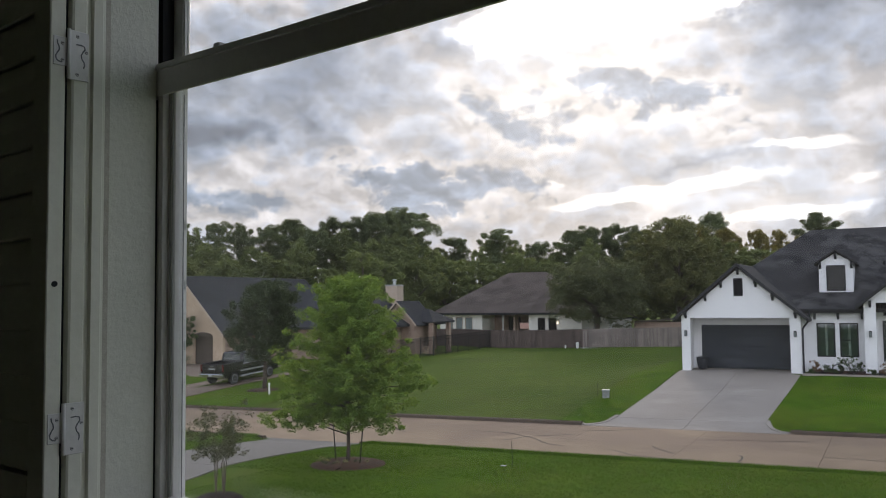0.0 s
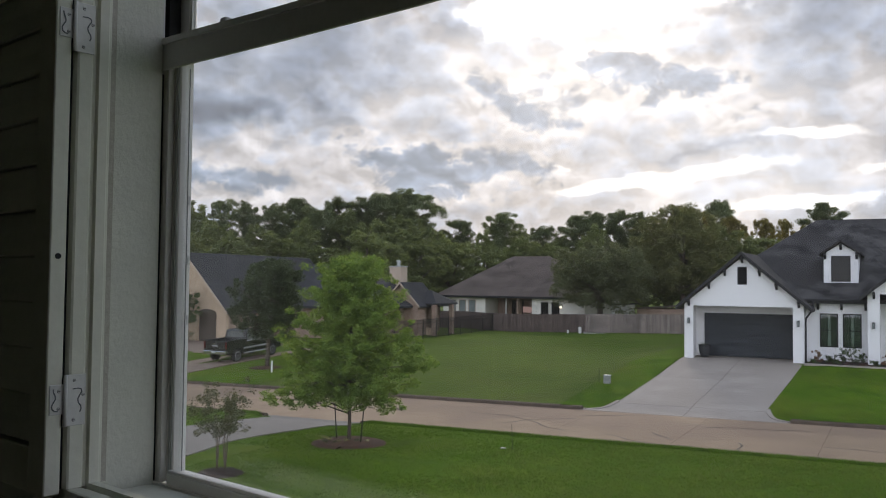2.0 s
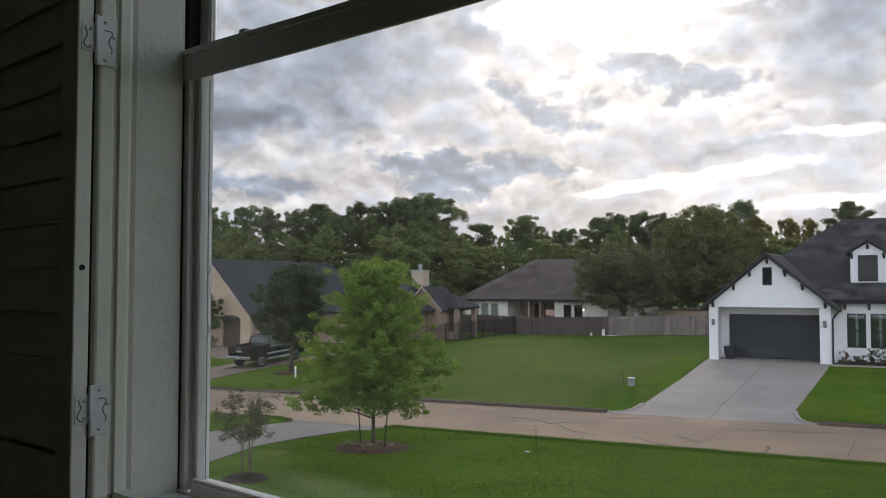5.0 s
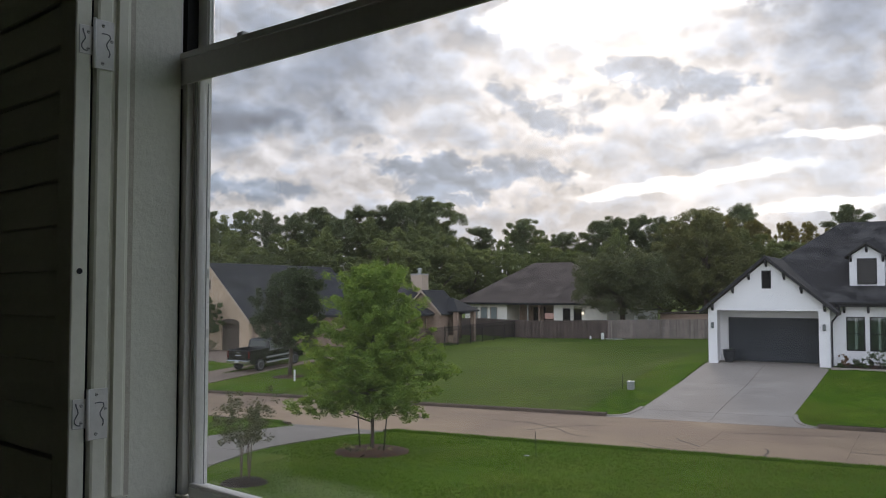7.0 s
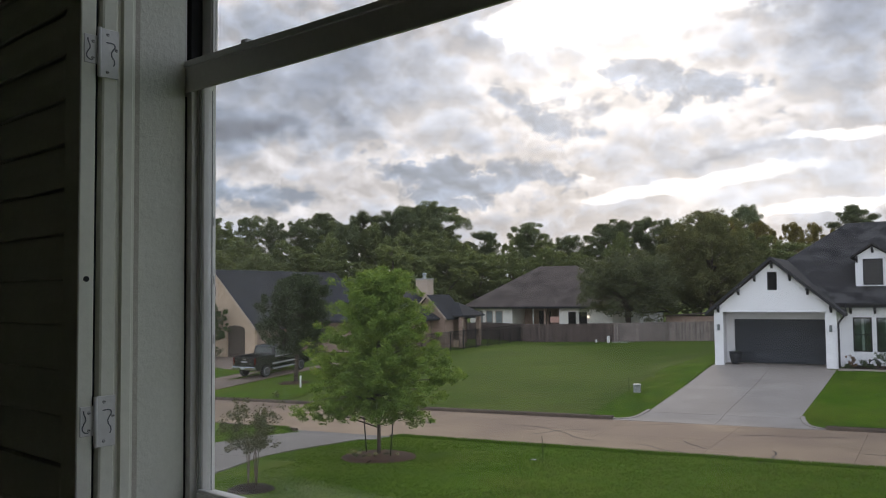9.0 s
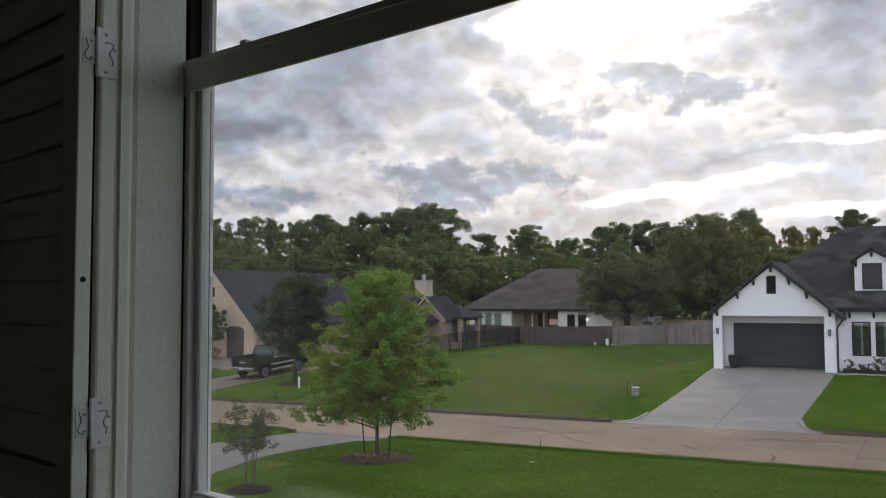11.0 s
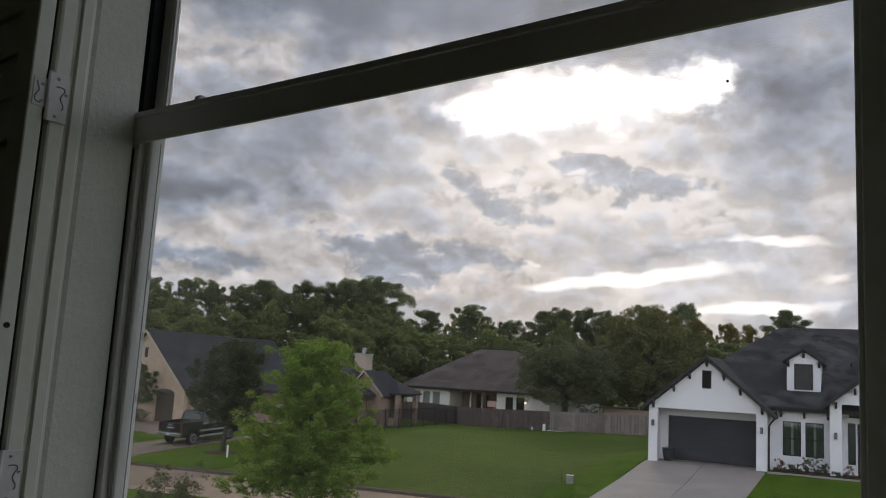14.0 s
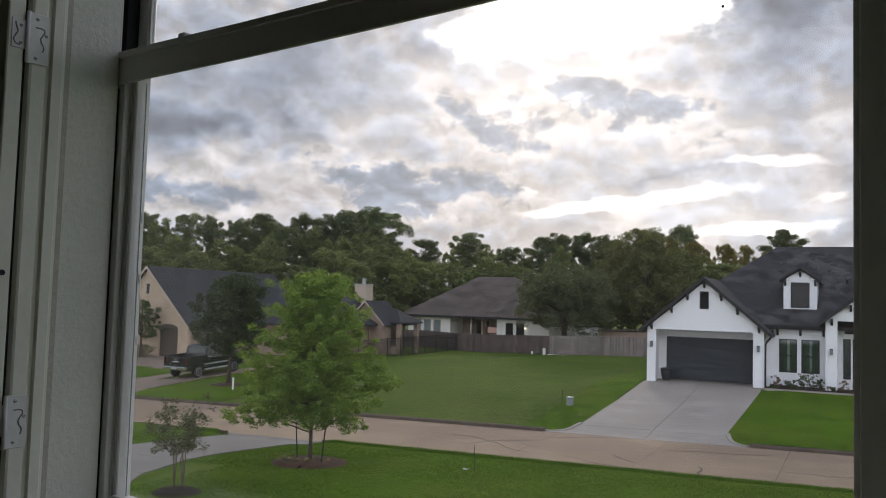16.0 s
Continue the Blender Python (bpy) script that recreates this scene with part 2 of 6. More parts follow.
def lawn_material(name, dark, light, dry, dry_amount):
    def build(n):
        at = n.add("ShaderNodeTexCoord").outputs["Object"]
        huge, big, small = n.noise(at, 0.12, 4.0, 0.6), n.noise(at, 1.3, 5.0, 0.65), n.noise(at, 22.0, 5.0, 0.7)
        tuft = n.noise(at, 7.0, 4.0, 0.7)
        f = n.math("ADD", n.math("ADD", n.math("MULTIPLY", huge, 0.25), n.math("MULTIPLY", big, 0.25)), n.math("ADD", n.math("MULTIPLY", small, 0.25), n.math("MULTIPLY", tuft, 0.25)))
        colour = n.ramp(f, [(0.44, dark), (0.56, light)])
        d = n.ramp(n.noise(at, 0.35, 5.0, 0.7, 0.5), [(0.5 - dry_amount * 0.3, 0.0), (0.85 - dry_amount * 0.3, 1.0)])
        colour = n.mix(n.math("MULTIPLY", d, dry_amount), colour, dry)
        b = n.add("ShaderNodeBump", {"Strength": 0.8, "Distance": 0.06, "Height": n.math("ADD", small, n.math("MULTIPLY", big, 0.6))}).outputs[0]
        return n.add("ShaderNodeBsdfPrincipled", {"Base Color": colour, "Roughness": 0.95, "Specular IOR Level": 0.03, "Normal": b}).outputs[0]

    return material(name, build)


M_LAWN = lawn_material("lush_lawn", (0.031, 0.077, 0.004), (0.088, 0.166, 0.011), (0.17, 0.165, 0.026), 0.42)
M_LOT = lawn_material("vacant_lot_grass", (0.044, 0.080, 0.012), (0.110, 0.160, 0.026), (0.16, 0.152, 0.050), 0.36)
M_BLADE = leafy("grass_blade", (0.052, 0.115, 0.005), (0.098, 0.188, 0.011), 0.42, (0.15, 0.22, 0.02))
M_ROAD = rough_surface("tan_road_concrete", (0.245, 0.170, 0.108), (0.352, 0.252, 0.164), 0.8, 0.9, 0.25, fine=30, patch=(0.240, 0.166, 0.114), per_piece=0.10)
# kerb concrete, darkened throughout to hold the shade on its street face
M_KERB = rough_surface("shade_darkened_kerb", (0.052, 0.038, 0.028), (0.125, 0.090, 0.064), 2.0, 0.9, 0.3)
M_CRACK = rough_surface("crack_filler", (0.035, 0.027, 0.022), (0.07, 0.052, 0.042), 5.0, 0.9, 0.2)
M_DRIVE = rough_surface("grey_concrete", (0.265, 0.228, 0.195), (0.375, 0.33, 0.285), 0.9, 0.88, 0.2, fine=40, patch=(0.29, 0.25, 0.213), per_piece=0.03)
M_DRIVE_OLD = rough_surface("old_grey_concrete", (0.165, 0.148, 0.130), (0.24, 0.217, 0.19), 0.9, 0.88, 0.2, fine=40, patch=(0.182, 0.163, 0.143))
M_DRIVE_TAN = rough_surface("tan_drive_concrete", (0.17, 0.12, 0.088), (0.24, 0.18, 0.135), 0.9, 0.88, 0.2, fine=40)
M_WHITE = rough_surface("white_painted_brick", (0.77, 0.765, 0.76), (0.85, 0.845, 0.84), 1.2, 0.7, 0.25, fine=25)
M_CREAM = rough_surface("cream_painted_brick", (0.78, 0.74, 0.66), (0.86, 0.82, 0.74), 1.2, 0.75, 0.25, fine=20)
M_BLACK = rough_surface("black_trim_paint", (0.012, 0.012, 0.014), (0.022, 0.022, 0.025), 3.0, 0.5, 0.1)
M_CHARCOAL = rough_surface("charcoal_door_paint", (0.022, 0.026, 0.034), (0.036, 0.041, 0.052), 2.0, 0.55, 0.15)
M_DOOR_GRAIN = rough_surface("charcoal_wood_grain", (0.016, 0.020, 0.027), (0.058, 0.066, 0.078), 2.0, 0.5, 0.3, fine=9, spread=0.06, stretch=(0.35, 1.0, 5.0))
M_ROOF_DARK = rough_surface("charcoal_shingle", (0.015, 0.014, 0.015), (0.074, 0.070, 0.068), 1.1, 0.95, 0.9, fine=8, patch=(0.034, 0.031, 0.031), spread=0.07)
M_ROOF_SLATE = rough_surface("slate_blue_shingle", (0.025, 0.0245, 0.026), (0.056, 0.0555, 0.058), 0.8, 0.95, 0.7, fine=5, patch=(0.034, 0.033, 0.034), spread=0.09)
M_ROOF_BROWN = rough_surface("brown_shingle", (0.060, 0.046, 0.038), (0.135, 0.107, 0.090), 0.6, 0.95, 0.9, fine=4, patch=(0.105, 0.081, 0.068), spread=0.09)
M_BRICK_RED = rough_surface("red_brown_brick", (0.23, 0.155, 0.118), (0.41, 0.30, 0.235), 2.5, 0.9, 0.4, fine=11)
M_BRICK_TAN = rough_surface("tan_brick", (0.42, 0.31, 0.215), (0.56, 0.43, 0.31), 1.5, 0.9, 0.4, fine=12)
M_STUCCO = rough_surface("chimney_stucco", (0.42, 0.33, 0.25), (0.53, 0.425, 0.335), 2.0, 0.9, 0.2)
M_FENCE = rough_surface("weathered_cedar", (0.13, 0.105, 0.092), (0.27, 0.225, 0.20), 1.5, 0.9, 0.4, fine=12, per_piece=0.3)
# darker copy of the cedar, with the shadow on it put into the colour
M_FENCE_DARK = rough_surface("shaded_cedar", (0.060, 0.044, 0.038), (0.15, 0.112, 0.098), 1.5, 0.9, 0.4, fine=12, per_piece=0.3)
M_IRON = rough_surface("black_iron", (0.010, 0.010, 0.011), (0.02, 0.02, 0.022), 4.0, 0.5, 0.1, metallic=0.2)
M_BARK = rough_surface("bark", (0.05, 0.038, 0.03), (0.13, 0.10, 0.08), 6.0, 0.95, 0.8, fine=30)
M_BARK_PALE = rough_surface("pale_bark", (0.10, 0.075, 0.055), (0.20, 0.155, 0.12), 6.0, 0.95, 0.5, fine=30)
M_MULCH = rough_surface("bark_mulch", (0.009, 0.0045, 0.003), (0.075, 0.033, 0.019), 5.0, 0.95, 0.9, fine=25, per_piece=0.75)
M_LEAF_YOUNG = leafy("bright_leaf", (0.118, 0.208, 0.046), (0.28, 0.38, 0.086), 0.54, (0.48, 0.49, 0.14))
M_LEAF_OAK = leafy("dark_oak_leaf", (0.10, 0.12, 0.072), (0.22, 0.24, 0.132), 0.47, (0.30, 0.29, 0.15))
M_LEAF_ROUND = leafy("grey_green_leaf", (0.040, 0.060, 0.030), (0.105, 0.135, 0.065), 0.38)
M_LEAF_WOOD = leafy("woodland_leaf", (0.115, 0.145, 0.076), (0.265, 0.30, 0.132), 0.54, (0.44, 0.43, 0.16))
M_LEAF_PINE = leafy("pine_needle", (0.10, 0.128, 0.078), (0.205, 0.235, 0.132), 0.5, (0.29, 0.30, 0.145))
# leaf colour carries the low sun's rust-gold glow on the tree tops
M_LEAF_SUNLIT = leafy("painted_sunlight_leaf", (0.15, 0.135, 0.05), (0.30, 0.25, 0.085), 0.55, (0.52, 0.34, 0.11))
M_LEAF_CREPE = leafy("crepe_myrtle_leaf", (0.05, 0.062, 0.028), (0.135, 0.135, 0.055), 0.4, (0.26, 0.13, 0.08))
M_LEAF_BRONZE = leafy("bronze_oak_leaf", (0.10, 0.112, 0.056), (0.225, 0.23, 0.108), 0.5, (0.38, 0.30, 0.13))
M_LEAF_DEEP = leafy("deep_green_leaf", (0.045, 0.075, 0.03), (0.11, 0.15, 0.06), 0.4)
M_ALLOY = rough_surface("bright_alloy", (0.36, 0.36, 0.37), (0.46, 0.46, 0.47), 5.0, 0.45, 0.0, metallic=0.6)
M_LEAF_SHRUB = leafy("shrub_leaf", (0.03, 0.06, 0.02), (0.09, 0.13, 0.05), 0.3, (0.22, 0.10, 0.10))
M_DARK_GLASS = rough_surface("dark_window_glass", (0.014, 0.014, 0.014), (0.026, 0.025, 0.024), 0.7, 0.12, 0.0, specular=0.25)
M_GREEN_GLASS = rough_surface("green_tinted_window_glass", (0.03, 0.042, 0.038), (0.05, 0.065, 0.058), 0.7, 0.12, 0.0, specular=0.7)
M_CURTAIN = rough_surface("pale_curtain", (0.55, 0.55, 0.52), (0.65, 0.65, 0.62), 4.0, 0.9, 0.1)
M_BLIND = rough_surface("window_blind", (0.16, 0.185, 0.18), (0.25, 0.28, 0.27), 3.0, 0.8, 0.1)
M_VINYL = rough_surface("window_vinyl", (0.62, 0.61, 0.58), (0.70, 0.69, 0.66), 8.0, 0.45, 0.05, fine=120)
M_SHUTTER = rough_surface("shutter_paint", (0.63, 0.635, 0.54), (0.705, 0.71, 0.61), 6.0, 0.5, 0.05, fine=90)
M_HINGE = rough_surface("painted_hinge_metal", (0.60, 0.60, 0.58), (0.70, 0.70, 0.68), 20.0, 0.4, 0.05, fine=150)
M_PLASTER = rough_surface("orange_peel_plaster", (0.605, 0.61, 0.535), (0.675, 0.68, 0.60), 10.0, 0.7, 0.22, fine=130)
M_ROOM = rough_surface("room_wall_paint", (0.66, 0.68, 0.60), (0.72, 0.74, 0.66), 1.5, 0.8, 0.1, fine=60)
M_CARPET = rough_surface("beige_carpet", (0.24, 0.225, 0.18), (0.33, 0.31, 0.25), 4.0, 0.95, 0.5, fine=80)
# near-black for tracks and holes, and for strips that draw shadow gaps
M_CAVITY = rough_surface("dark_cavity_and_gap_shade", (0.010, 0.011, 0.012), (0.018, 0.019, 0.020), 10.0, 0.7, 0.1)
M_CAR = rough_surface("black_car_paint", (0.008, 0.008, 0.009), (0.012, 0.012, 0.014), 2.0, 0.2, 0.0, specular=0.6)
M_CHROME = rough_surface("chrome", (0.55, 0.56, 0.58), (0.68, 0.69, 0.70), 5.0, 0.2, 0.0, metallic=1.0)
M_TYRE = rough_surface("tyre_rubber", (0.012, 0.012, 0.012), (0.025, 0.025, 0.025), 8.0, 0.85, 0.2)
M_RED = rough_surface("tail_light_red", (0.07, 0.006, 0.006), (0.11, 0.010, 0.009), 8.0, 0.25, 0.0)
M_PVC = rough_surface("white_pvc", (0.66, 0.66, 0.62), (0.76, 0.76, 0.72), 8.0, 0.6, 0.05)
M_UTILITY = rough_surface("pale_green_grey_plastic", (0.30, 0.32, 0.305), (0.40, 0.42, 0.395), 6.0, 0.6, 0.1)
M_PEDESTAL = rough_surface("weathered_pedestal_plastic", (0.19, 0.20, 0.185), (0.27, 0.28, 0.26), 6.0, 0.6, 0.1)
M_POT = rough_surface("dark_glazed_pot", (0.018, 0.02, 0.024), (0.035, 0.038, 0.044), 6.0, 0.4, 0.1)
M_SCREEN = glowing("television_screen", (0.80, 0.55, 0.52), 0.28)
M_LAMP = glowing("small_lamp", (1.0, 0.9, 0.75), 1.6)
M_TEAL = rough_surface("faded_teal", (0.20, 0.30, 0.30), (0.28, 0.39, 0.38), 3.0, 0.8, 0.2)
M_STRAW = leafy("straw_blade", (0.10, 0.115, 0.03), (0.19, 0.185, 0.06), 0.35, (0.26, 0.22, 0.09))
M_LEAF_PALE = leafy("pale_bedding_leaf", (0.20, 0.20, 0.10), (0.38, 0.36, 0.20), 0.3, (0.5, 0.42, 0.25))
M_PANE = pane_material("clear_pane", (0.985, 0.99, 0.985), haze=0.0065)
M_HOUSE_PANE = pane_material("house_window_pane", (0.74, 0.80, 0.77), 0.03, 1.0)

# ---- mesh helpers ----
GRID = pose(0, 0, 0, 0, 0, -28.3)    # s along the street to the right, v across it, away from the window
WALL = pose(0, 0, 6.0, 0, 0, -39.7)  # p along the window wall to the right, q out through it, heights from the eye


class Solid:
    """A bmesh that is filled piece by piece; off is taken away from every place, so that a mesh can be given in plan figures."""

    def __init__(self, off=(0, 0, 0)):
        self.bm, self.off = bmesh.new(), Vector(off)

    def poly(self, pts):
        return self.bm.faces.new([self.bm.verts.new(Vector(p) - self.off) for p in pts])

    def box(self, x0, x1, y0, y1, z0, z1, bevel=0.0):
        c = [(x, y, z) for x in (x0, x1) for y in (y0, y1) for z in (z0, z1)]
        v = [self.bm.verts.new(Vector(p) - self.off) for p in c]
        fs = [self.bm.faces.new([v[i] for i in f]) for f in ((0, 1, 3, 2), (4, 6, 7, 5), (0, 4, 5, 1), (2, 3, 7, 6), (0, 2, 6, 4), (1, 5, 7, 3))]
        if bevel:
            es = list({e for f in fs for e in f.edges})
            bmesh.ops.bevel(self.bm, geom=es, offset=bevel, segments=1, affect="EDGES", profile=0.5)
        return self

    def slab(self, pts, drop):
        """A thick plate: the outline pts on top, the same outline moved by drop below."""
        d = Vector(drop)
        top = [self.bm.verts.new(Vector(p) - self.off) for p in pts]
        low = [self.bm.verts.new(Vector(p) + d - self.off) for p in pts]
        self.bm.faces.new(top)
        self.bm.faces.new(low[::-1])
        k = len(pts)
        for i in range(k):
            self.bm.faces.new((top[i], low[i], low[(i + 1) % k], top[(i + 1) % k]))
        return self

    def wall(self, x0, x1, z0, z1, y0, y1, holes=()):
        """A wall along x with holes (x0, x1, z0, z1) that go through it."""
        xs = sorted({x0, x1, *(h[0] for h in holes), *(h[1] for h in holes)})
        for a, b in zip(xs, xs[1:]):
            z = z0
            for h in sorted((h for h in holes if h[0] <= a and h[1] >= b), key=lambda h: h[2]):
                if h[2] > z:
                    self.box(a, b, y0, y1, z, h[2])
                z = h[3]
            if z < z1:
                self.box(a, b, y0, y1, z, z1)
        return self

    def border(self, x0, x1, z0, z1, y0, y1, w):
        self.box(x0, x0 + w, y0, y1, z0, z1).box(x1 - w, x1, y0, y1, z0, z1)
        self.box(x0 + w, x1 - w, y0, y1, z0, z0 + w).box(x0 + w, x1 - w, y0, y1, z1 - w, z1)
        return self

    def tube(self, pts, radii, sides=8, cap=True):
        """A tapered tube along pts."""
        rings = []
        pts = [Vector(p) - self.off for p in pts]
        for i, p in enumerate(pts):
            d = (pts[min(i + 1, len(pts) - 1)] - pts[max(i - 1, 0)]).normalized()
            a = d.orthogonal().normalized() if not rings else (last - d * last.dot(d)).normalized()
            last, b = a, d.cross(a)
            r = radii[i] if isinstance(radii, (list, tuple)) else radii
            rings.append([self.bm.verts.new(p + (a * math.cos(t) + b * math.sin(t)) * r) for t in (2 * math.pi * k / sides for k in range(sides))])
        for r0, r1 in zip(rings, rings[1:]):
            for k in range(sides):
                self.bm.faces.new((r0[k], r0[(k + 1) % sides], r1[(k + 1) % sides], r1[k]))
        if cap:
            self.bm.faces.new(rings[0][::-1])
            self.bm.faces.new(rings[-1])
        return self

    def lathe(self, profile, at=(0, 0, 0), sides=16, axis="z"):
        """A turned form from (radius, height) pairs."""
        rings = []
        for r, h in profile:
            ring = []
            for k in range(sides):
                t = 2 * math.pi * k / sides
                c, s = r * math.cos(t), r * math.sin(t)
                p = {"z": (c, s, h), "x": (h, c, s), "y": (c, h, s)}[axis]
                ring.append(self.bm.verts.new(Vector(p) + Vector(at) - self.off))
            rings.append(ring)
        for r0, r1 in zip(rings, rings[1:]):
            for k in range(sides):
                self.bm.faces.new((r0[k], r0[(k + 1) % sides], r1[(k + 1) % sides], r1[k]))
        self.bm.faces.new(rings[0][::-1])
        self.bm.faces.new(rings[-1])
        return self

    def mesh(self, name, mat, smooth=False):
        bmesh.ops.recalc_face_normals(self.bm, faces=self.bm.faces)
        me = bpy.data.meshes.new(name)
        self.bm.to_mesh(me)
        self.bm.free()
        me.materials.append(mat)
        if smooth:
            for f in me.polygons:
                f.use_smooth = True
        return me


def part(name, solid, mat, parent, label="", smooth=False):
    ob = new(name, solid.mesh(name, mat, smooth))
    ob.parent = parent
    return tagged(ob, label)


def thing(name, m, label, category, group="", kind=""):
    """An Empty at a thing's base, to which its parts belong."""
    ob = new(name)
    ob.empty_display_size = 0.2
    ob.matrix_world = m
    return tagged(ob, label, category, group, kind)


def solo(name, solid, mat, m, label, category, group="", kind="", smooth=False):
    ob = new(name, solid.mesh(name, mat, smooth))
    ob.matrix_world = m
    return tagged(ob, label, category, group, kind)


def raw_mesh(name, verts, faces, mat, smooth=False):
    me = bpy.data.meshes.new(name)
    me.from_pydata(verts, [], faces)
    me.materials.append(mat)
    if smooth:
        for f in me.polygons:
            f.use_smooth = True
    return me


def clamp01(t):
    return max(0.0, min(1.0, t))


def ease(a, b, t):
    t = clamp01((t - a) / (b - a))
    return t * t * (3 - 2 * t)


# ---- lie of the land ----
KERB_FAR, KERB_NEAR = 35.8, 28.2     # the street runs between these
SLAB_WHITE, SLAB_LEFT = 1.97, 1.03   # floor heights of the houses across the street


def road_z(s):
    return 0.70 + 0.0174 * (max(-75.0, min(30.0, s)) + 0.5)


APRONS_FAR, APRONS_NEAR = ((-44.3, -37.9), (-12.3, -4.0)), ((-23.5, -18.9),)   # where driveways meet the street


def step_up(s, d, aprons):
    """The kerb's rise, which fades away at the mouth of a driveway."""
    for a, b in aprons:
        if a - 0.6 < s < b + 0.6:
            side = ease(a - 0.6, a, s) * (1 - ease(b, b + 0.6, s))
            return 0.13 * (1 - side * (1 - ease(0.0, 2.0, d))) - 0.04 * side
    return 0.13


def ground_z(s, v):
    """Height of the ground, in plan figures."""
    r = road_z(s)
    if v < KERB_NEAR:                                    # lawn before the window
        d = KERB_NEAR - v
        return r + step_up(s, d, APRONS_NEAR) + 0.28 * ease(0, 7, d) + 0.30 * ease(6, 26, d)
    if v <= KERB_FAR:
        return r
    d = v - KERB_FAR
    rise = step_up(s, d, APRONS_FAR)
    lot = r + rise + 0.55 * (1 - math.exp(-d / 14)) + 0.0055 * d * (1 + 0.5 * ease(-36, -16, s))
    left = r + rise + 0.95 * clamp01(d / 16) + 0.004 * max(0, d - 16)
    pad = r + rise + (SLAB_WHITE - 0.02 - r - 0.13) * clamp01((d - 0.8) / 11.4)
    w, l = ease(-17.0, -11.6, s) * (1 - ease(62, 78, v)), clamp01((-36.0 - s) / 5.0)
    z = lot * (1 - l) + left * l
    return z * (1 - w) + pad * w


def on_ground(s, v, dz=0.0, turn=0.0):
    return GRID @ pose(s, v, ground_z(s, v) + dz, 0, 0, turn)


def ground_sheet(name, s_lines, v_lines, mat, label, category, lift=0.0, keep=None):
    index, verts, faces = {}, [], []

    def vid(i, j):
        if (i, j) not in index:
            index[i, j] = len(verts)
            s, v = s_lines[i], v_lines[j]
            verts.append((s, v, ground_z(s, v) + lift + 0.02 * noise.noise((s * 0.4, v * 0.4, 0))))
        return index[i, j]

    for i in range(len(s_lines) - 1):
        for j in range(len(v_lines) - 1):
            if keep is None or keep((s_lines[i] + s_lines[i + 1]) / 2, (v_lines[j] + v_lines[j + 1]) / 2):
                faces.append((vid(i, j), vid(i + 1, j), vid(i + 1, j + 1), vid(i, j + 1)))
    ob = new(name, raw_mesh(name, verts, faces, mat, True))
    ob.matrix_world = GRID
    return tagged(ob, label, category, "", "structure")


def steps(a, b, d):
    k = max(1, int(round((b - a) / d)))
    return [a + (b - a) * i / k for i in range(k + 1)]


LINES_S = steps(-900, -100, 80)[:-1] + steps(-100, -50, 2)[:-1] + steps(-50, 12, 0.5)[:-1] + steps(12, 40, 2)[:-1] + steps(40, 900, 86)
near_v = steps(-40, 10, 5)[:-1] + steps(10, KERB_NEAR - 0.15, 0.5)
far_v = steps(KERB_FAR + 0.15, 60, 0.5)[:-1] + steps(60, 110, 2.5)[:-1] + steps(110, 1500, 100)
ground_sheet("ground_near", LINES_S, near_v, M_LAWN, "lush mown green front lawn sloping to the street kerb", "lawn")
ground_sheet("ground_far", LINES_S, far_v, M_LOT, "mown grass of a vacant lot across the street", "grass")
lush = lambda s, v: v < 47.5 and (s > -5.2 or -38.5 < s < -31 - 0.12 * (v - 36) or (-60 < s < -44 + 0.2 * (v - 36) and v < 46)) or (-13.6 < s < -10.9 and v < 60) or (s > -5.2 and v < 48.0)
ground_sheet("lawn_across", steps(-60, 12, 0.5), steps(KERB_FAR + 0.15, 60, 0.5), M_LAWN, "lush green lawn of the houses across the street", "lawn", 0.03, lush)


